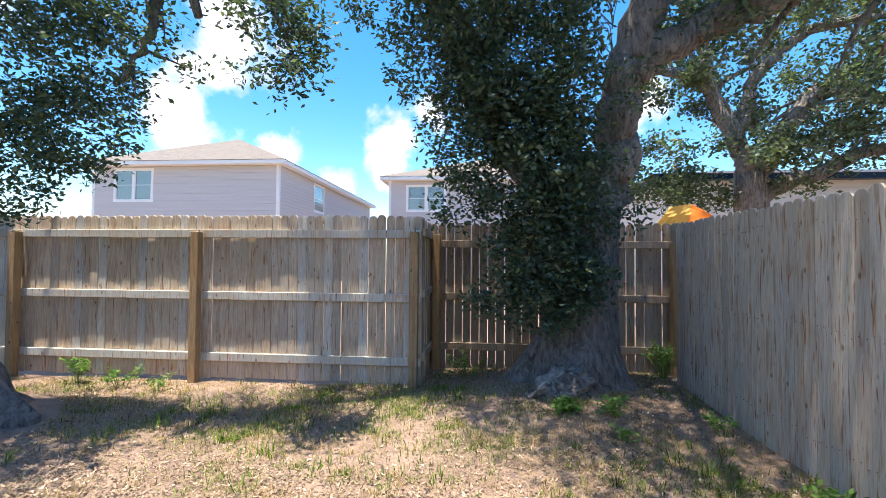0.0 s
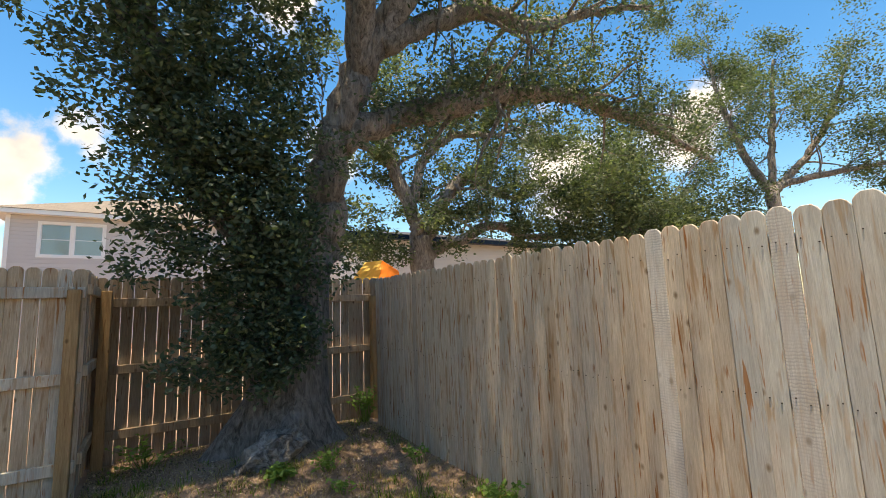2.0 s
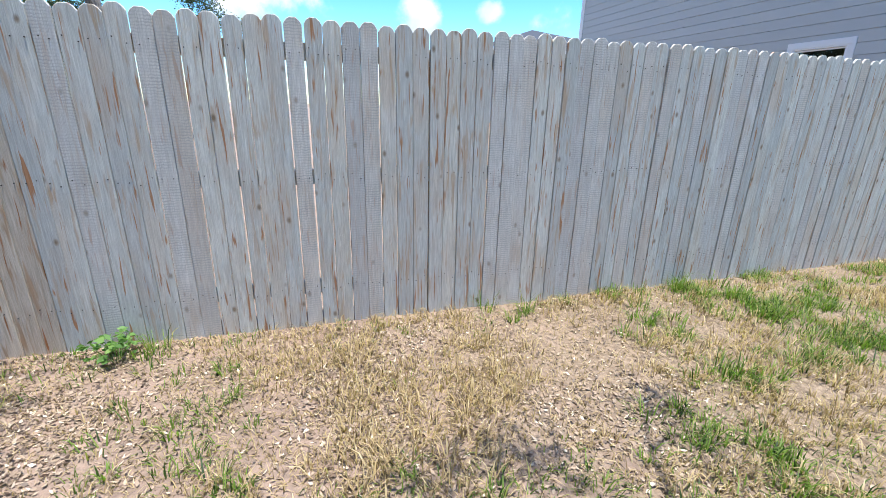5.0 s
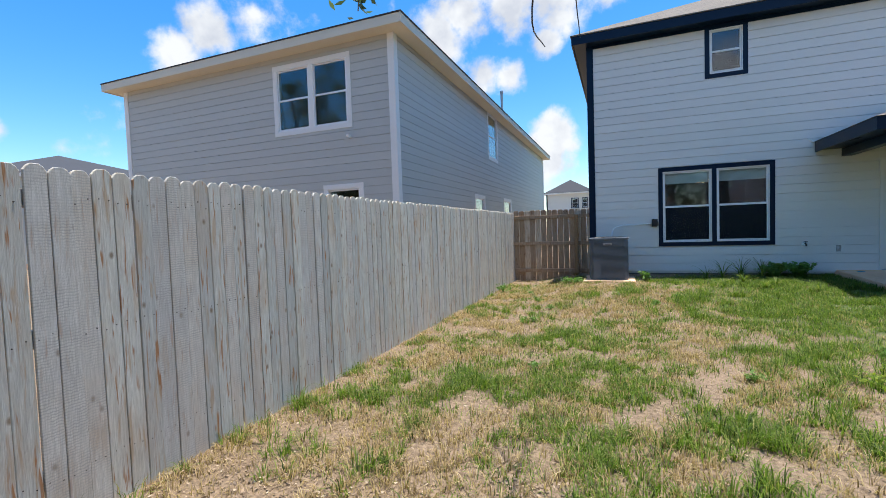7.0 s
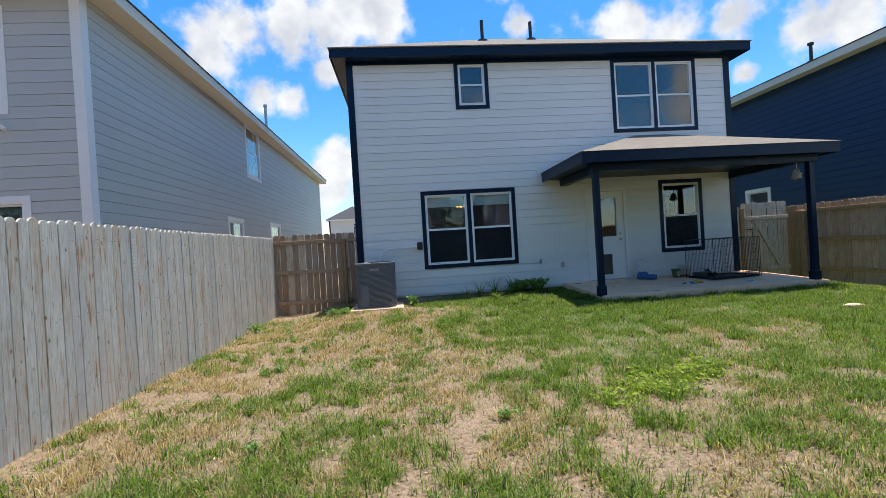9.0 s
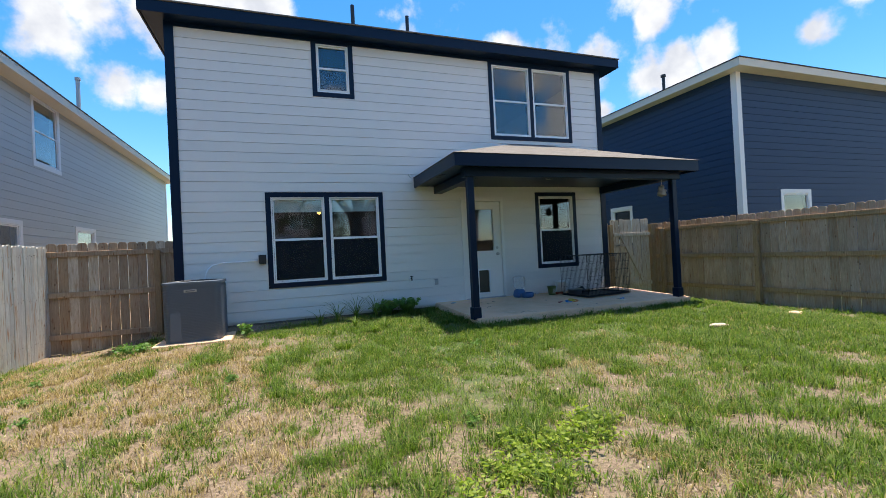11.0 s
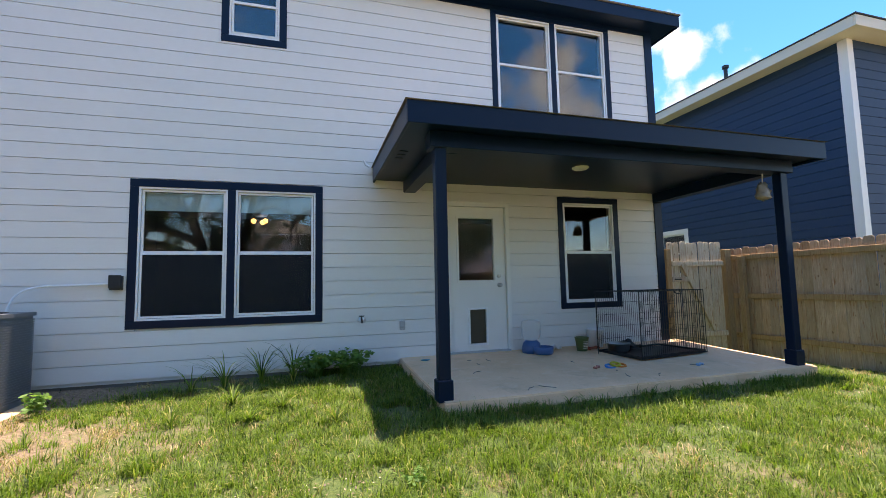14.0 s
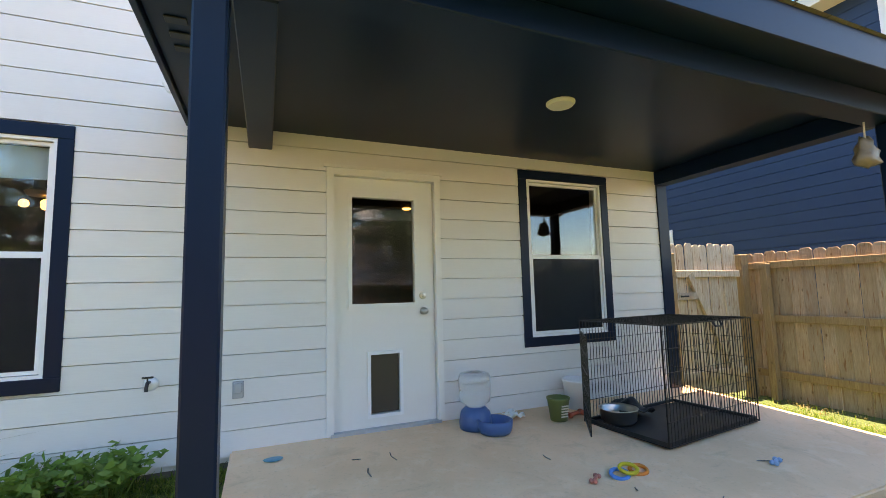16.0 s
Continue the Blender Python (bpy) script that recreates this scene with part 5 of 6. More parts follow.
limb(oak, [(-1.82, -5.52, 1.6, 0.26), (-2.03, -5.5, 2.4, 0.235), (-2.12, -5.46, 3.05, 0.215), (-2.35, -5.35, 3.9, 0.2), (-2.85, -5.0, 5.0, 0.17), (-3.2, -4.6, 6.3, 0.12), (-3.2, -4.2, 7.6, 0.07)], ends, rng, side=0.25, length=1.6, level=2, start=0.6, segs=14)
limb(oak, [(-1.5, -5.55, 1.7, 0.22), (-1.05, -5.55, 2.25, 0.17), (-0.65, -5.5, 2.85, 0.15), (-0.35, -5.45, 3.7, 0.135), (0.0, -5.2, 4.9, 0.12), (0.5, -4.9, 6.2, 0.09), (0.9, -4.6, 7.4, 0.05)], ends, rng, side=0.4, length=1.5, level=2, start=0.5, segs=12)
limb(oak, [(-2.2, -5.42, 3.2, 0.17), (-2.8, -5.2, 3.55, 0.16), (-3.55, -5.0, 3.8, 0.15), (-4.56, -5.0, 4.25, 0.135), (-5.8, -5.0, 4.5, 0.12), (-7.2, -5.0, 4.52, 0.10), (-9.0, -5.0, 4.35, 0.07), (-10.4, -5.0, 4.15, 0.04)], ends, rng, side=0.95, length=1.1, level=1, start=0.25, dress=3.2)
limb(oak, [(-2.6, -5.2, 4.4, 0.15), (-3.9, -5.0, 5.25, 0.13), (-5.2, -5.0, 5.5, 0.11), (-6.7, -5.0, 6.3, 0.08), (-8.6, -5.0, 7.1, 0.05)], ends, rng, side=0.9, length=1.3, level=1, start=0.25, dress=3.0)
limb(oak, [(-2.4, -5.3, 4.0, 0.14), (-2.2, -4.4, 5.4, 0.12), (-2.4, -3.6, 6.4, 0.09), (-2.8, -2.9, 7.0, 0.05)], ends, rng, side=0.5, length=1.4, level=2)
limb(oak, [(-0.2, -5.4, 3.9, 0.11), (0.3, -4.9, 4.6, 0.09), (0.9, -4.5, 4.8, 0.07), (1.6, -4.3, 4.6, 0.04)], ends, rng, side=0.6, length=1.0, level=1)
# thin limb added to carry the shading clumps overhead
limb(oak, [(-2.3, -5.3, 4.2, 0.07), (-1.9, -4.3, 5.8, 0.05), (-1.5, -3.0, 6.7, 0.035), (-1.1, -1.9, 7.0, 0.02)], ends, rng, side=0.5, length=1.0, level=1, start=0.5)
leaf_mesh(np.array(ends), 0.07, rng, 0.14, "crown", M["leaf"], oak, per=40)
# leaf clumps added above the view to shade the ground and fence
top_c = np.concatenate([clump(rng, (-1.6, -5.4, 6.8), (2.6, 1.5, 1.2), 260), clump(rng, (-3.2, -5.2, 7.6), (1.8, 1.4, 1.0), 110), clump(rng, (0.6, -5.4, 7.2), (1.6, 1.2, 1.0), 90)])
top_c = np.concatenate([top_c, clump(rng, (-1.7, -3.9, 7.3), (2.0, 1.1, 0.6), 170), clump(rng, (-1.5, -3.2, 7.0), (1.5, 0.95, 0.7), 75), clump(rng, (-0.9, -1.9, 7.0), (1.3, 0.75, 0.5), 60)])
leaf_mesh(top_c, 0.075, rng, 0.24, "upper_crown", M["leaf"], oak, per=46)
cs = [clump(rng, (-0.6, -5.15, 2.9), (0.45, 0.35, 0.5), 120), clump(rng, (-0.45, -5.1, 3.8), (0.6, 0.4, 0.7), 170), clump(rng, (-1.3, -5.0, 2.0), (0.5, 0.3, 0.7), 140), clump(rng, (-1.35, -5.0, 3.0), (0.45, 0.3, 0.7), 120), clump(rng, (-1.35, -5.0, 1.0), (0.55, 0.25, 0.4), 90), clump(rng, (-1.25, -5.1, 1.3), (0.6, 0.32, 0.5), 120), clump(rng, (-1.15, -5.1, 2.2), (0.7, 0.42, 0.8), 220), clump(rng, (-1.1, -5.15, 3.2), (0.7, 0.42, 0.8), 190), clump(rng, (-1.2, -5.2, 4.2), (0.9, 0.5, 0.7), 200),
      clump(rng, (-0.4, -5.2, 1.9), (0.35, 0.3, 0.45), 45), clump(rng, (0.0, -5.2, 3.3), (0.42, 0.35, 0.55), 60), clump(rng, (0.4, -5.1, 4.0), (0.45, 0.35, 0.45), 30), clump(rng, (-0.35, -5.2, 2.5), (0.4, 0.35, 0.3), 35),
      clump(rng, (-1.95, -5.0, 1.9), (0.3, 0.22, 0.5), 14), clump(rng, (-2.2, -5.0, 2.9), (0.3, 0.25, 0.4), 14), clump(rng, (-0.8, -5.1, 0.85), (0.35, 0.2, 0.25), 26), clump(rng, (-1.25, -4.95, 0.75), (0.4, 0.2, 0.25), 26)]
cs = np.concatenate(cs)
leaf_mesh(cs, 0.066, rng, 0.075, "sprout_foliage", M["leaf"], oak, per=24)
bm = bmesh.new()
for q in cs[::5]:
    s0 = np.array([-1.6 if q[2] < 2 else (-2.0 if q[0] < -1.4 else -0.7), -5.45, q[2] - 0.25])
    mid_ = (s0 + q) / 2 + rng.normal(size=3) * 0.06
    tube(bm, [tuple(s0), tuple(mid_), tuple(q)], [0.008, 0.005, 0.002], 4)
part("shoot_growth", bm, M["bark"], oak)
# pale burl at the foot
bm = bmesh.new()
bmesh.ops.create_icosphere(bm, subdivisions=4, radius=1.0)
for v in bm.verts:
    k = 1 + 0.3 * noise.noise(v.co * 2.2) + 0.14 * noise.noise(v.co * 6)
    v.co = Vector((v.co.x * 0.30, v.co.y * 0.17, v.co.z * 0.17)) * k
bmesh.ops.transform(bm, matrix=pose(-1.36, -4.93, 0.0, 0, 24, 0), verts=bm.verts[:])
bl = Mat("pale_burl")
lv = bl.coords()
part("burl", bm, bl.done(bl.mix(bl.step(bl.noise(lv, 9, 6, 0.7, 0.8), 0.42, 0.6), (0.06, 0.052, 0.045), (0.30, 0.28, 0.25)), 0.9, bump=bl.noise(lv, 14, 6), strength=1.0, depth=0.05), oak, "pale callused burl at the root", True)

# second oak at the side, its trunk leaning away
rng = np.random.default_rng(23)
oakb = thing("oak_tree", "live oak with a dark flared trunk and drooping leafy branches", "tree")
bm = bmesh.new()
tube(bm, [tuple(q[:3]) for q in curve_pts([(3.85, -3.7, -0.4, 0), (3.95, -3.7, 0.1, 0), (4.2, -3.7, 0.8, 0), (4.5, -3.7, 2.0, 0), (4.5, -3.6, 3.2, 0)], 4)], [0.86, 0.81, 0.74, 0.66, 0.58, 0.52, 0.46, 0.42, 0.4, 0.38, 0.37, 0.36, 0.35, 0.34, 0.33, 0.32, 0.3], 28, 0.3)
part("trunk", bm, M["bark"], oakb, smooth=True)
ends = []
limb(oakb, [(4.5, -3.6, 3.0, 0.22), (3.6, -3.8, 4.3, 0.16), (2.7, -3.9, 4.6, 0.12), (1.9, -4.0, 4.0, 0.07), (1.75, -4.05, 3.2, 0.035)], ends, rng, side=0.4, length=0.4, level=0)
limb(oakb, [(4.5, -3.6, 3.1, 0.2), (4.2, -2.4, 4.8, 0.15), (3.0, -0.8, 5.6, 0.11), (1.2, 0.5, 5.2, 0.07), (-0.2, 1.4, 4.2, 0.03)], ends, rng, side=0.45, length=1.0, level=1)
limb(oakb, [(4.5, -3.6, 3.0, 0.18), (5.6, -3.9, 4.2, 0.14), (6.8, -4.1, 4.6, 0.1), (8.2, -4.3, 4.2, 0.05)], ends, rng, side=0.7, length=1.2, level=1)
limb(oakb, [(6.8, -4.1, 4.6, 0.10), (8.2, -3.7, 4.9, 0.09), (9.3, -3.0, 4.7, 0.07), (10.1, -1.6, 4.6, 0.04)], ends, rng, side=0.7, length=1.2, level=1)
limb(oakb, [(4.5, -3.6, 3.1, 0.2), (5.2, -4.4, 5.0, 0.15), (5.6, -5.0, 6.5, 0.1), (6.2, -5.2, 7.6, 0.05)], ends, rng, side=0.5, length=1.6, level=2)
limb(oakb, [(1.3, -4.1, 4.0, 0.04), (1.15, -4.05, 3.4, 0.03), (0.95, -4.0, 2.95, 0.018), (0.85, -4.0, 2.65, 0.006)], ends, rng, side=0.6, length=0.5, level=0, segs=6)
limb(oakb, [(2.0, -4.0, 3.9, 0.05), (2.05, -4.0, 3.3, 0.045), (2.15, -4.0, 2.95, 0.03), (2.4, -4.0, 2.6, 0.015)], ends, rng, side=0.5, length=0.5, level=0, segs=6)
leaf_mesh(np.array(ends), 0.06, rng, 0.09, "crown", M["leaf"], oakb, per=22)
# the clump at z 5.2 is added out of view to shade the trunk
cs = np.concatenate([clump(rng, (3.2, -4.0, 2.9), (1.0, 0.5, 0.9), 330), clump(rng, (2.75, -4.0, 2.2), (0.55, 0.35, 0.45), 85), clump(rng, (3.4, -4.0, 1.95), (0.5, 0.35, 0.5), 110), clump(rng, (2.95, -4.0, 3.4), (0.75, 0.4, 0.6), 120),
                     clump(rng, (4.2, -3.3, 5.2), (1.6, 1.3, 0.6), 330), clump(rng, (7.2, -4.2, 3.6), (1.9, 1.2, 1.6), 230), clump(rng, (1.15, -4.0, 3.2), (0.4, 0.25, 0.3), 32), clump(rng, (0.75, -4.0, 3.0), (0.2, 0.2, 0.28), 16)])
leaf_mesh(cs, 0.055, rng, 0.07, "hanging_foliage", M["leaf"], oakb, per=24)
# first clump is added unseen to shade the trunk; others reflect in the door
leaf_mesh(np.concatenate([clump(rng, (3.8, -3.2, 5.5), (1.3, 1.1, 0.5), 150), clump(rng, (9.0, -4.6, 2.7), (1.6, 0.6, 1.9), 420), clump(rng, (7.6, -4.4, 5.0), (2.2, 1.0, 1.7), 260), clump(rng, (10.6, -4.5, 4.6), (1.8, 1.0, 2.0), 220), clump(rng, (9.8, -2.7, 3.9), (1.2, 1.8, 1.7), 260), clump(rng, (10.2, -1.0, 4.6), (1.0, 1.2, 1.2), 130)]), 0.085, rng, 0.2, "side_crown", M["leaf"], oakb, per=40)
# low twigs over the lawn
bm = bmesh.new()
for pts in ([(-0.4, 1.2, 4.1), (-0.9, 1.3, 3.2), (-1.2, 1.45, 2.75), (-1.3, 1.5, 2.3)], [(-0.9, 1.3, 3.2), (-1.0, 1.45, 2.75), (-0.92, 1.5, 2.42), (-0.84, 1.5, 2.27)],
            [(-0.2, 1.4, 4.2), (-0.35, 2.4, 3.5), (-0.42, 3.0, 3.0), (-0.40, 3.1, 2.62)], [(-0.35, 2.4, 3.5), (-0.6, 2.6, 3.0), (-0.68, 2.7, 2.62), (-0.6, 2.72, 2.45)]):
    tube(bm, [tuple(q[:3]) for q in curve_pts([(*p, 0) for p in pts], 4)], [0.012, 0.011, 0.010, 0.009, 0.008, 0.007, 0.0065, 0.006, 0.0055, 0.005, 0.0045, 0.004, 0.003], 5, 0.2)
part("twig_spray", bm, M["bark"], oakb)
lc = np.concatenate([clump(rng, (-1.28, 1.5, 2.42), (0.2, 0.12, 0.13), 16), clump(rng, (-0.86, 1.5, 2.42), (0.1, 0.08, 0.1), 4)])
leaf_mesh(lc, 0.055, rng, 0.045, "low_foliage", M["leaf"], oakb, per=5)

# neighbour's oaks beyond the side fence
def wild_oak(label, trunk, limbs_, seed, leaf, size, per, spread, extra=()):
    rng = np.random.default_rng(seed)
    t = thing("oak_tree", label, "tree", "trees beyond the fence")
    bm = bmesh.new()
    ends = []
    c = curve_pts(trunk, 4)
    tube(bm, [tuple(q[:3]) for q in c], [q[3] for q in c], 14, 0.25)
    part("trunk", bm, M["bark"], t, smooth=True)
    for L in limbs_:
        limb(t, L[0], ends, rng, side=L[1], length=L[2], level=L[3], start=0.25, segs=9)
    pts = np.concatenate([np.array(ends)] + [clump(rng, *e) for e in extra])
    leaf_mesh(pts, size, rng, spread, "crown", leaf, t, per=per)
    return t


wild_oak("spreading live oak with crooked grey limbs over the fence",
         [(-6.75, -11, -0.4, 0.5), (-6.7, -11, 0.8, 0.38), (-6.65, -11, 2.2, 0.33), (-6.6, -11, 3.2, 0.3)],
         [([(-6.6, -11, 2.9, 0.24), (-6.3, -11, 4.0, 0.2), (-5.75, -11, 5.2, 0.17), (-5.6, -11, 6.3, 0.12), (-4.9, -10.8, 7.4, 0.06)], 0.5, 1.6, 2),
          ([(-6.6, -11, 3.0, 0.24), (-7.3, -11, 4.0, 0.2), (-7.9, -11, 4.95, 0.16), (-8.7, -11, 5.1, 0.13), (-9.8, -11, 4.7, 0.09), (-11.2, -11, 4.9, 0.05)], 0.6, 1.5, 2),
          ([(-6.7, -11, 2.7, 0.2), (-7.7, -10.8, 3.1, 0.16), (-9.0, -10.6, 3.6, 0.13), (-10.2, -10.4, 3.3, 0.1), (-12.2, -10.2, 3.4, 0.06)], 0.5, 1.2, 2),
          ([(-6.4, -11, 4.2, 0.16), (-6.7, -10.8, 5.4, 0.13), (-7.6, -10.6, 6.2, 0.11), (-9.0, -10.4, 6.4, 0.08), (-10.4, -10.2, 7.0, 0.05)], 0.6, 1.6, 2),
          ([(-5.7, -11, 5.3, 0.14), (-4.8, -11, 5.6, 0.1), (-4.0, -10.8, 5.4, 0.06)], 0.6, 1.2, 1)],
         31, M["leaf_sun"], 0.115, 30, 0.15, [((-7.2, -11.3, 6.6), (2.8, 1.6, 2.0), 70), ((-10, -10.6, 4.8), (2.6, 1.4, 1.9), 190), ((-11.5, -10.2, 3.0), (2.4, 1.0, 1.0), 120), ((-4.6, -10.8, 3.2), (0.9, 0.6, 0.9), 60), ((-8.5, -11.5, 8), (3.0, 2.0, 1.8), 90), ((-12, -11, 6), (2.2, 1.6, 1.6), 110), ((-5.3, -11.2, 2.9), (0.9, 0.5, 0.5), 50)])
wild_oak("dense sunlit live oak far behind the fence",
         [(-15, -10, -0.4, 0.4), (-15, -10, 2.0, 0.3), (-15, -10, 3.5, 0.25)],
         [([(-15, -10, 3.2, 0.2), (-13.5, -9.5, 4.4, 0.15), (-12.4, -9.0, 5.2, 0.07)], 0.6, 1.6, 2), ([(-15, -10, 3.2, 0.2), (-16.5, -9.5, 4.6, 0.15), (-18.2, -9.0, 5.6, 0.07)], 0.6, 1.6, 2), ([(-15, -10, 3.2, 0.2), (-15, -10.5, 5.2, 0.15), (-15.2, -11, 7.0, 0.07)], 0.6, 1.8, 2)],
         37, M["leaf_sun"], 0.13, 44, 0.36, [((-14, -9.5, 4.0), (3.6, 1.5, 1.6), 300), ((-18, -8.5, 3.8), (3.4, 1.5, 1.5), 240), ((-12.5, -9.0, 4.6), (2.0, 1.2, 1.0), 100)])
wild_oak("tall open-crowned oak far behind the fence",
         [(-18.5, -6.6, -0.4, 0.35), (-18.5, -6.6, 3.0, 0.24), (-18.6, -6.7, 5.0, 0.2)],
         [([(-18.6, -6.7, 4.8, 0.16), (-17.8, -7.2, 6.5, 0.12), (-17.6, -7.6, 8.6, 0.08), (-17.9, -7.9, 10.4, 0.04)], 0.85, 1.7, 2), ([(-18.6, -6.7, 4.8, 0.16), (-19.6, -5.9, 6.0, 0.12), (-20.4, -5.2, 7.6, 0.08), (-20.9, -4.7, 9.3, 0.04)], 0.85, 1.7, 2), ([(-18.6, -6.7, 5.0, 0.13), (-20.2, -5.0, 5.4, 0.1), (-22.0, -3.6, 5.6, 0.05)], 0.85, 1.7, 2), ([(-18.6, -6.7, 5.0, 0.13), (-18.9, -6.5, 7.4, 0.1), (-19.2, -6.3, 9.8, 0.05)], 0.85, 1.7, 2)],
         41, M["leaf_sun"], 0.10, 44, 0.24)

# ---- grass, straw and fallen leaves ----


def inside(x, y):
    """Open ground of the yard, clear of slab, pad, trunks and walls."""
    ok = (x > FX + 0.02) & (x < 10.15) & (y > -5.4) & (y < 10.55)
    ok |= (x > FX + 0.02) & (x < -0.8) & (y >= 10.5) & (y < 11.05)
    ok |= (x > 8.35) & (x < 10.15) & (y >= 10.5) & (y < 10.9)
    ok |= (x > -2.95) & (x < 0.0) & (y > -6.2) & (y <= -5.4)
    ok &= ~((x > 3.80) & (x < 8.40) & (y > 8.47))
    ok &= ~((np.abs(x + 0.37) < 0.53) & (np.abs(y - 9.88) < 0.51))
    ok &= (x + 1.6) ** 2 + (y + 5.52) ** 2 > 0.6 ** 2
    ok &= (x - 3.9) ** 2 + (y + 3.7) ** 2 > 1.0 ** 2
    return ok


def lush(x, y):
    """How green the lawn is, 0 to 1."""
    n = 0.6 * vnoise(x, y, 0.8, 5) + 0.4 * vnoise(x, y, 2.3, 6)
    base = 0.21 + 0.42 * sm(y, -0.8, 2.6) + 0.42 * sm(y + 0.55 * (x - 1.5), 3.0, 8.0) + 0.24 * sm(x, 2.0, 5.0) * sm(y, 0, 3)
    base = base - 0.8 * np.exp(-(((x + 0.3) / 1.7) ** 2 + ((y - 8.3) / 1.7) ** 2)) - 0.7 * np.exp(-(((x - 5.3) / 1.3) ** 2 + ((y - 6.2) / 0.5) ** 2)) - 0.45 * np.exp(-(((x - 3.2) / 1.2) ** 2 + ((y - 6.0) / 0.6) ** 2)) - 0.34 * (1 - sm(x, -2.3, -0.4)) * sm(y, -1.5, 1.5)
    base = base + 0.75 * np.exp(-(((x - 2.5) / 1.3) ** 2 + ((y - 8.7) / 1.7) ** 2)) + 0.22 * sm(y, 4.5, 7.5) * sm(x, 1.2, 3.0)
    return np.clip(base + (n - 0.5) * 1.5, 0, 1)


def wallside(x, y):
    """Bare earth along the foot of the house wall and of the side fence."""
    fence_foot = sm(x, 9.1, 9.7) * sm(y, 5.5, 8.5)
    return (1 - (1 - sm(10.45 - y, 0.12, 0.55)) * (1 - sm(x, 1.5, 2.1))) * (1 - 0.9 * fence_foot)


def patch(x, y):
    """Clumped growth: gaps of bare ground out on the lawn, a closed sward near the house."""
    closed = 0.35 * sm(y + 0.6 * x, 4.4, 8.4) + 0.65 * sm(y + 0.5 * x, 7.6, 9.8) * (1 - np.exp(-(((x - 5.3) / 1.5) ** 2 + ((y - 6.2) / 0.6) ** 2)))
    return np.maximum(closed, sm(0.4 * vnoise(x, y, 1.9, 61) + 0.35 * vnoise(x, y, 4.3, 62) + 0.25 * vnoise(x, y, 9.0, 63), 0.34, 0.56)) * wallside(x, y)


def blades(n, rng, keep, hgt, wid, name, mat, label, bend=0.5):
    x = rng.uniform(FX, 10.2, n)
    y = rng.uniform(-6.3, 11.1, n)
    k = inside(x, y) & (rng.random(n) < keep(x, y))
    x, y = x[k], y[k]
    m = len(x)
    h = hgt(x, y) * rng.uniform(0.5, 1.25, m)
    a = rng.uniform(0, 2 * math.pi, m)
    lean = rng.uniform(0.2, 1.0, m) * bend
    dx, dy = np.cos(a), np.sin(a)
    z = ground_z(x, y) - 0.005
    w = wid * rng.uniform(0.6, 1.3, m)
    p0 = np.stack([x - dy * w, y + dx * w, z], -1)
    p1 = np.stack([x + dy * w, y - dx * w, z], -1)
    mx, my, mz = x + dx * lean * h * 0.42, y + dy * lean * h * 0.42, z + h * (0.62 - 0.15 * lean)
    p2 = np.stack([mx + dy * w * 0.7, my - dx * w * 0.7, mz], -1)
    p3 = np.stack([mx - dy * w * 0.7, my + dx * w * 0.7, mz], -1)
    tx, ty, tz = x + dx * lean * h, y + dy * lean * h, z + h * (1.0 - 0.5 * lean)
    p4 = np.stack([tx, ty, tz], -1)
    v = np.stack([p0, p1, p2, p3, p4], 1).reshape(-1, 3)
    b0 = np.arange(m) * 5
    f = np.concatenate([np.stack([b0, b0 + 1, b0 + 2], -1), np.stack([b0, b0 + 2, b0 + 3], -1), np.stack([b0 + 3, b0 + 2, b0 + 4], -1)])
    return tagged(raw_mesh(name, v, f, mat, None), label, "grass", kind="stuff")


rng = np.random.default_rng(3)
blades(700000, rng, lambda x, y: np.clip(lush(x, y) * 1.35 - 0.20, 0.0, 1) * (0.2 + 0.8 * sm(vnoise(x, y, 5.5, 9), 0.33, 0.58)) * (0.3 + 0.7 * patch(x, y)) * (0.15 + 0.85 * wallside(x, y)), lambda x, y: 0.035 + 0.055 * vnoise(x, y, 1.3, 2) + 0.02 * lush(x, y), 0.0030, "grass", M["grass"], "patchy green lawn grass, thicker near the house", 1.25)
blades(200000, rng, lambda x, y: (0.22 + 0.75 * sm(y, -2.6, 1.0)) * np.clip(1.1 - lush(x, y), 0.08, 1) * (0.3 + 0.7 * sm(vnoise(x, y, 6.0, 4), 0.3, 0.65)), lambda x, y: 0.03 + 0.05 * vnoise(x, y, 2.0, 7), 0.0024, "dry_grass", M["straw"], "dry straw-coloured grass stubble", 0.9)


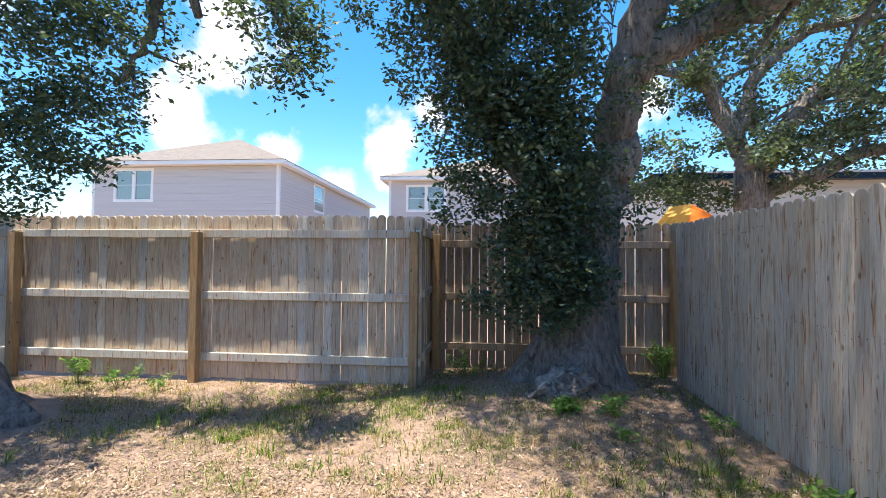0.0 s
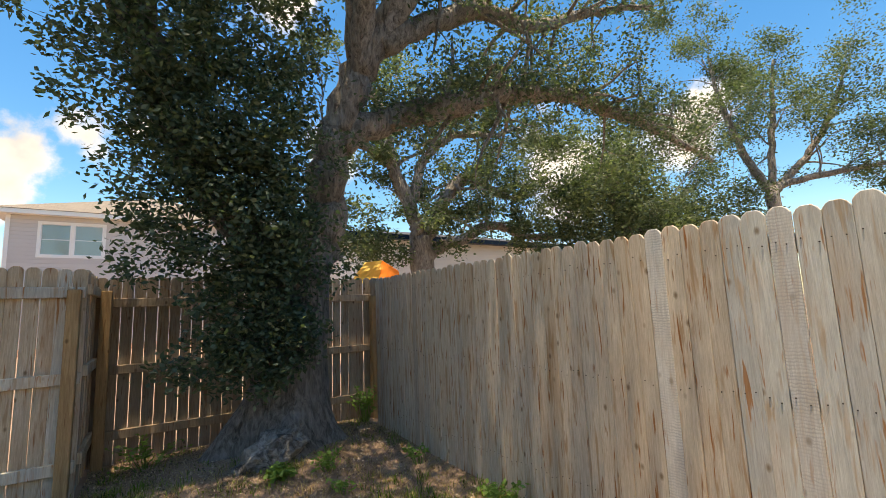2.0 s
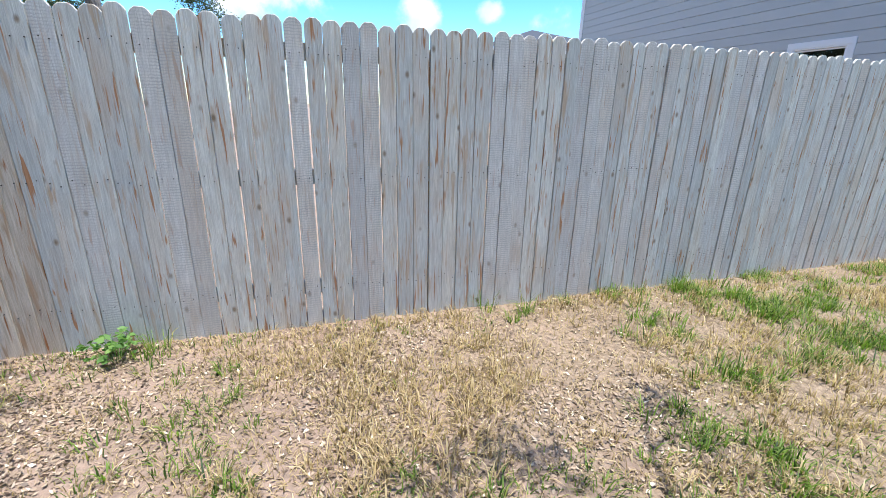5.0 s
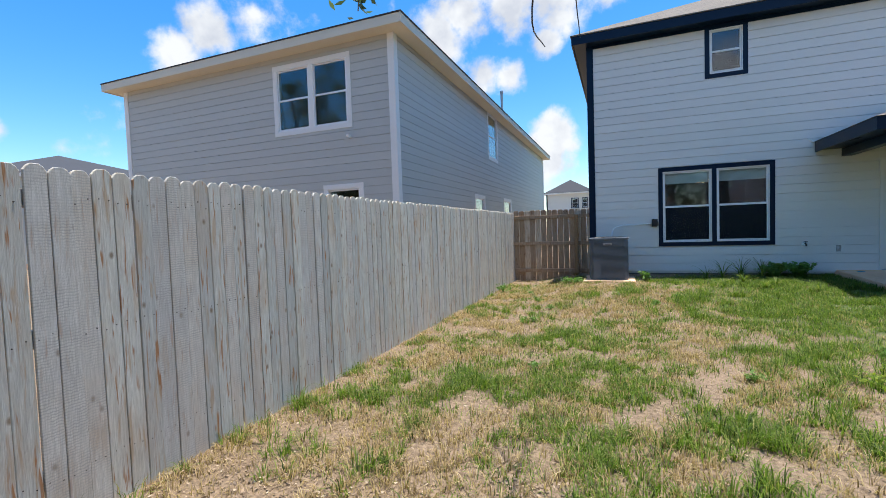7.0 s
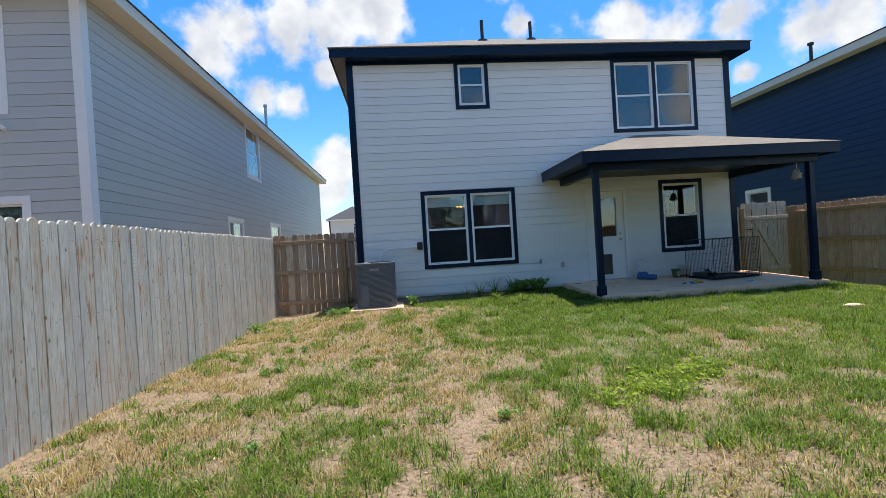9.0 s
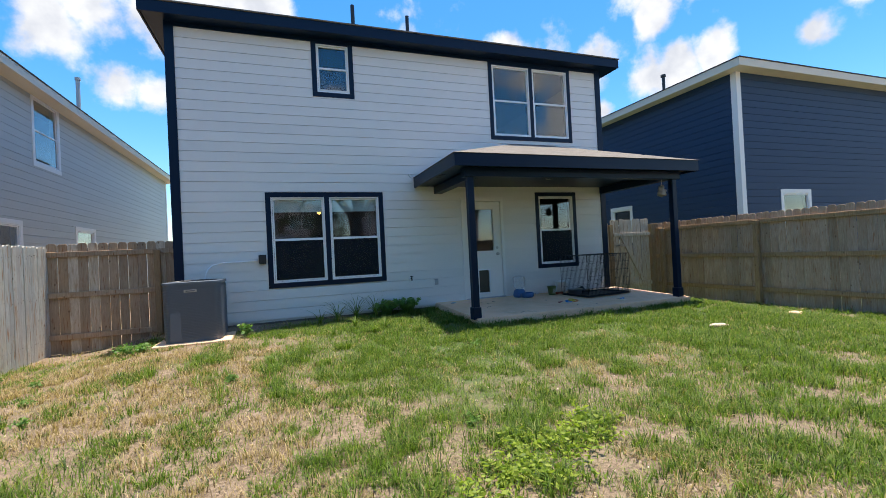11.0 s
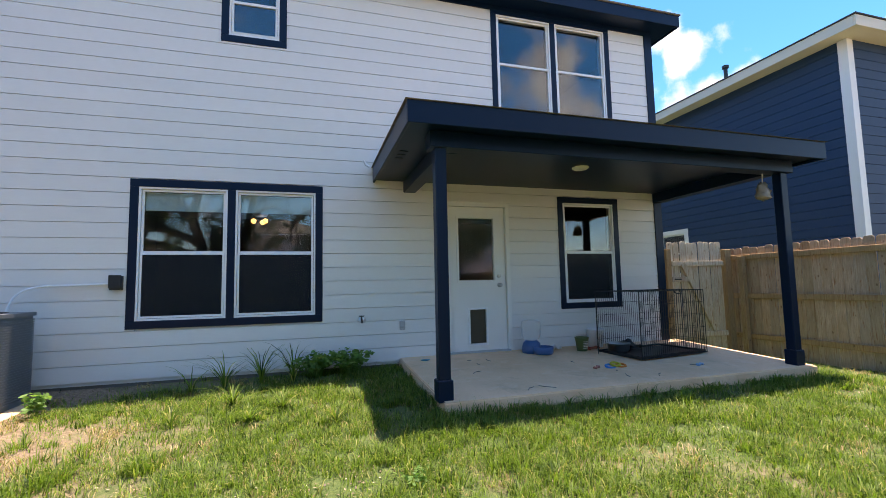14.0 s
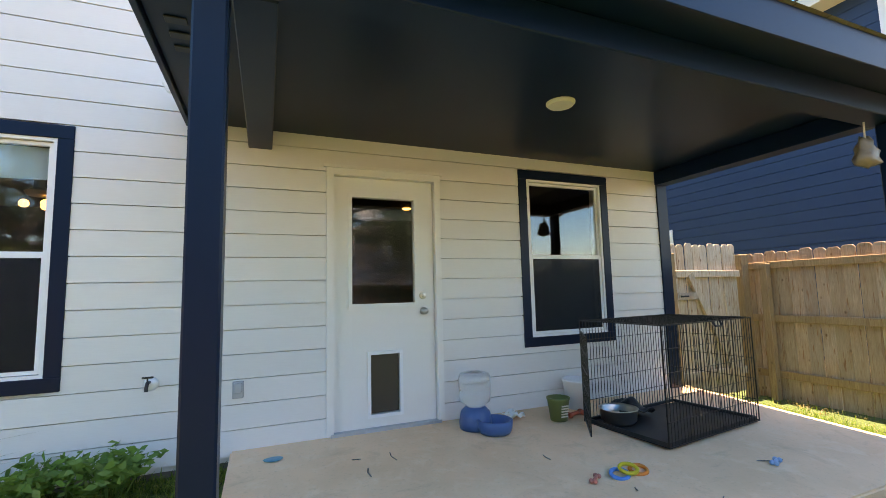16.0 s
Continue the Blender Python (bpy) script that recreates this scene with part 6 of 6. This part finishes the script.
def tufts(n, per, rng, keep, hgt, wid, name, mat, label, rad=0.035):
    """Clumps of arching blades."""
    x = rng.uniform(FX, 10.2, n)
    y = rng.uniform(-6.3, 11.1, n)
    k = inside(x, y) & (rng.random(n) < keep(x, y))
    x, y = x[k], y[k]
    m = len(x)
    big = rng.uniform(0.55, 1.3, m)
    hh = np.repeat(hgt(x, y) * big, per) * rng.uniform(0.45, 1.15, m * per)
    a = rng.uniform(0, 2 * math.pi, m * per)
    r = np.repeat(rad * big, per) * np.sqrt(rng.random(m * per)) * 1.6
    bx, by = np.repeat(x, per) + r * np.cos(a), np.repeat(y, per) + r * np.sin(a)
    a = a + rng.normal(size=m * per) * 0.7
    dx, dy = np.cos(a), np.sin(a)
    lean = rng.uniform(0.25, 1.15, m * per)
    z = ground_z(bx, by) - 0.004
    w = wid * rng.uniform(0.6, 1.3, m * per)
    q = [(0, 0, 1.0), (0.4, 0.6, 0.75), (1.0, 1.0, 0.0)]
    p0 = np.stack([bx - dy * w, by + dx * w, z], -1)
    p1 = np.stack([bx + dy * w, by - dx * w, z], -1)
    mx, my, mz = bx + dx * lean * hh * 0.38, by + dy * lean * hh * 0.38, z + hh * (0.66 - 0.12 * lean)
    p2 = np.stack([mx + dy * w * 0.75, my - dx * w * 0.75, mz], -1)
    p3 = np.stack([mx - dy * w * 0.75, my + dx * w * 0.75, mz], -1)
    p4 = np.stack([bx + dx * lean * hh, by + dy * lean * hh, z + hh * (1.0 - 0.42 * lean)], -1)
    v = np.stack([p0, p1, p2, p3, p4], 1).reshape(-1, 3)
    b0 = np.arange(m * per) * 5
    f = np.concatenate([np.stack([b0, b0 + 1, b0 + 2], -1), np.stack([b0, b0 + 2, b0 + 3], -1), np.stack([b0 + 3, b0 + 2, b0 + 4], -1)])
    return tagged(raw_mesh(name, v, f, mat, None), label, "grass", kind="stuff")


def edge(x, y):
    """The strip along the side fence, where grass escapes the mower."""
    return np.exp(-((x - FX - 0.15) / 0.22) ** 2) * sm(y, -2.5, 0.5)


tufts(66000, 22, rng, lambda x, y: np.clip(0.08 + 1.1 * lush(x, y) + 0.04 * edge(x, y) - 0.1 * (1 - sm(y, -3, 1)), 0, 1) * (0.12 + 0.88 * sm(y, -0.4, 2.6)) * sm(vnoise(x, y, 3.4, 21), 0.32, 0.56) * 0.95 * (0.12 + 0.88 * patch(x, y)) * (0.1 + 0.9 * wallside(x, y)), lambda x, y: 0.06 + 0.085 * vnoise(x, y, 0.9, 22) + 0.02 * edge(x, y), 0.0033, "grass_tuft_growth", M["grass"], "uneven green grass tufts across the yard")
tufts(52000, 14, rng, lambda x, y: np.clip(1.15 - lush(x, y), 0.16, 1) * (0.13 + 0.8 * sm(y, -2.6, 1.0)) * sm(vnoise(x, y, 3.1, 31), 0.3, 0.6), lambda x, y: 0.05 + 0.05 * vnoise(x, y, 1.1, 32), 0.0031, "dry_tuft_growth", M["straw"], "dry straw-coloured grass tufts")


def fallen(n, rng, keep, size, name, mat, label):
    x = rng.uniform(FX, 10.2, n)
    y = rng.uniform(-6.3, 8.0, n)
    k = inside(x, y) & (rng.random(n) < keep(x, y))
    x, y = x[k], y[k]
    m = len(x)
    z = ground_z(x, y) + rng.uniform(0.001, 0.012, m)
    p = np.stack([x, y, z], -1)
    a = rng.uniform(0, 2 * math.pi, m)
    d = np.stack([np.cos(a), np.sin(a), rng.normal(size=m) * 0.3], -1)
    w = np.stack([-np.sin(a), np.cos(a), rng.normal(size=m) * 0.4], -1)
    L = size * rng.uniform(0.6, 1.3, (m, 1))
    W = L * rng.uniform(0.15, 0.27, (m, 1))
    up = np.array([0, 0, 1.0])
    v = np.stack([p - d * L * 0.5 + up * L * 0.1, p + w * W, p + d * L * 0.5 + up * L * 0.12, p - w * W], 1).reshape(-1, 3)
    return tagged(raw_mesh(name, v, np.arange(m * 4).reshape(-1, 4), mat, None), label, "leaf litter", kind="stuff")


fallen(1500000, rng, lambda x, y: np.clip(1.05 - sm(y, -0.8, 2.6), 0.0, 1) * (0.25 + 0.75 * sm(vnoise(x, y, 0.9, 12), 0.2, 0.6)) * (0.55 + 0.45 * vnoise(x, y, 4.0, 14)) * (0.35 + 0.65 * sm(vnoise(x, y, 2.2, 18), 0.3, 0.55)) * (1 - 0.85 * np.exp(-(((x + 1.35) / 0.5) ** 2 + ((y + 0.6) / 0.4) ** 2))), 0.025, "leaf_litter", M["litter"], "fallen dry brown oak leaves")


tufts(15000, 16, rng, lambda x, y: (1 - sm(y, -0.6, 1.2)) * (0.04 + 0.5 * sm(vnoise(x, y, 1.25, 71), 0.52, 0.72) + 0.25 * edge(x, y + 3)), lambda x, y: 0.055 + 0.05 * vnoise(x, y, 1.1, 72), 0.0026, "shade_tuft_growth", M["grass"], "thin green grass tufts among the fallen leaves")
blades(480000, rng, lambda x, y: np.clip(1.0 - sm(y, -0.5, 2.6), 0.0, 1) * (1 - sm(x, 3.0, 5.0)) * (0.25 + 0.75 * sm(vnoise(x, y, 1.8, 44), 0.3, 0.6)), lambda x, y: 0.045 + 0.0 * x, 0.0022, "straw_litter", M["straw"], "flattened dry straw among the fallen leaves", 1.9)


def weed(label, x, y, spread, n, size, seed, high=0.18, mat="weed"):
    """A low broad-leaved plant of arching stems with leaves."""
    rng = np.random.default_rng(seed)
    t = thing("weed", label, "weed", "weeds in the lawn", at=pose(x, y, float(ground_z(x, y)) - 0.005))
    bm = bmesh.new()
    tips = []
    for i in range(n):
        a = rng.uniform(0, 2 * math.pi)
        r = spread * rng.uniform(0.2, 1.0)
        h = high * rng.uniform(0.5, 1.1)
        pts = [(0.25 * r * math.cos(a), 0.25 * r * math.sin(a), 0), (0.6 * r * math.cos(a), 0.6 * r * math.sin(a), h * 0.75), (r * math.cos(a), r * math.sin(a), h)]
        tube(bm, pts, [0.003, 0.0022, 0.001], 4)
        for k in range(4):
            q = np.array(pts[1]) + (np.array(pts[2]) - np.array(pts[1])) * k / 3
            tips.append(q)
    part("stalk", bm, M["weed"], t)
    leaf_mesh(np.array(tips), size, rng, 0.018, "foliage", M[mat], t, per=2, flat=0.35)


weed("bushy broad-leaved weed against the house wall", 2.75, 10.33, 0.30, 60, 0.075, 1, 0.26)
weed("bushy broad-leaved weed against the house wall", 3.18, 10.34, 0.27, 55, 0.075, 2, 0.28)
weed("low weed beside the air-conditioner pad", 0.33, 9.62, 0.14, 14, 0.07, 3, 0.2)
weed("low weed beside the air-conditioner pad", -1.08, 9.4, 0.28, 26, 0.06, 4, 0.12)
weed("small weed at the foot of the fence", -2.55, 9.0, 0.2, 18, 0.05, 5, 0.2)
weed("small weed at the foot of the back fence", 3.75, -5.1, 0.16, 12, 0.07, 6, 0.3)
weed("small weed at the foot of the back fence", 3.2, -5.05, 0.2, 12, 0.05, 7, 0.22)
weed("small weed at the foot of the back fence", 2.75, -5.0, 0.2, 10, 0.045, 8, 0.16)
weed("dark weeds in the shaded corner", -0.45, -5.75, 0.35, 26, 0.05, 9, 0.22)
weed("dark weeds in the shaded corner", -2.72, -6.0, 0.25, 26, 0.06, 10, 0.4)
weed("grassy tuft at the oak's root", -1.38, -4.6, 0.18, 26, 0.06, 11, 0.10)
weed("small weed at the oak's foot", -1.75, -4.55, 0.16, 16, 0.05, 12, 0.14)
weed("small weed on the bare soil", -1.72, -4.1, 0.15, 9, 0.045, 13, 0.1)
weed("small weed at the foot of the fence", -2.5, -4.3, 0.2, 10, 0.05, 14, 0.18)
weed("small weed at the foot of the fence", -2.52, -3.2, 0.18, 18, 0.05, 15, 0.16)
weed("small weed at the foot of the fence", -2.6, -1.4, 0.15, 14, 0.05, 16, 0.14)
for i, (x, y) in enumerate(((1.95, 4.3), (2.2, 4.5), (2.45, 4.45), (2.7, 4.7), (2.95, 4.75), (3.15, 4.9), (2.5, 4.75))):
    weed("yellow-green creeping weed patch in the lawn", x, y, 0.3, 34, 0.045, 20 + i, 0.07, "creeper")
for i, (x, y, n, h) in enumerate(((2.15, 10.2, 30, 0.62), (2.5, 10.15, 22, 0.55), (1.8, 10.05, 26, 0.48), (1.5, 9.95, 16, 0.36), (2.0, 9.3, 44, 0.30), (2.45, 9.1, 34, 0.26), (2.2, 8.8, 30, 0.24), (1.6, 8.9, 22, 0.24), (2.9, 8.6, 24, 0.22), (5.0, 8.4, 8, 0.18), (6.6, 8.4, 8, 0.16), (3.75, 8.9, 8, 0.16))):
    rng = np.random.default_rng(60 + i)
    bm = bmesh.new()
    for k in range(n):
        a = rng.uniform(0, 2 * math.pi)
        r, hh = h * rng.uniform(0.4, 1.25), h * rng.uniform(0.45, 1.1)
        c, s2 = math.cos(a), math.sin(a)
        w = 0.0065
        row = []
        for t in np.linspace(0, 1, 5):
            px, pz = r * t ** 1.6, hh * (1.5 * t - 0.75 * t * t)
            ww = w * (1 - t) ** 0.7 + 0.0005
            row.append((bm.verts.new((c * px - s2 * ww, s2 * px + c * ww, pz)), bm.verts.new((c * px + s2 * ww, s2 * px - c * ww, pz))))
        for p0, p1 in zip(row, row[1:]):
            bm.faces.new((p0[0], p0[1], p1[1], p1[0]))
    ob = part("grass_tuft", bm, M["grass"])
    ob.matrix_basis = pose(x, y, float(ground_z(x, y)) - 0.01)
    tagged(ob, "tall coarse grass tuft with arching blades", "grass", "grass tufts")
lawn_rng = random.Random(77)
for i in range(12):
    weed("small broad-leaved weed in the dry lawn", lawn_rng.uniform(-2.0, 3.4), lawn_rng.uniform(3.6, 8.8), lawn_rng.uniform(0.05, 0.10), 8, 0.04, 200 + i, lawn_rng.uniform(0.04, 0.09))
# odd things in the lawn
bm = bmesh.new()
bmesh.ops.create_icosphere(bm, subdivisions=3, radius=1.0)
for v in bm.verts:
    k = 1 + 0.25 * noise.noise(v.co * 2.5)
    v.co = Vector((v.co.x * 0.15, v.co.y * 0.06, v.co.z * 0.035)) * k
ob = part("log_piece", bm, M["picket_back"], smooth=True)
ob.matrix_basis = pose(6.93, 6.78, float(ground_z(6.93, 6.78)) + 0.035, 0, 0, -12)
tagged(ob, "pale chewed piece of wood on the lawn", "wood piece")
for i, (x, y, r) in enumerate(((9.15, 7.1, 0.09), (9.35, 7.15, 0.06), (8.75, 7.95, 0.07))):
    bm = bmesh.new()
    bmesh.ops.create_icosphere(bm, subdivisions=2, radius=r)
    for v in bm.verts:
        v.co *= 1 + 0.3 * noise.noise(v.co * 14 + Vector((i, 0, 0)))
        v.co.z *= 0.5
    ob = part("stone", bm, M["concrete"], smooth=True)
    ob.matrix_basis = pose(x, y, float(ground_z(x, y)) + 0.02)
    tagged(ob, "small pale stone at the lawn's edge", "stone", "stones")
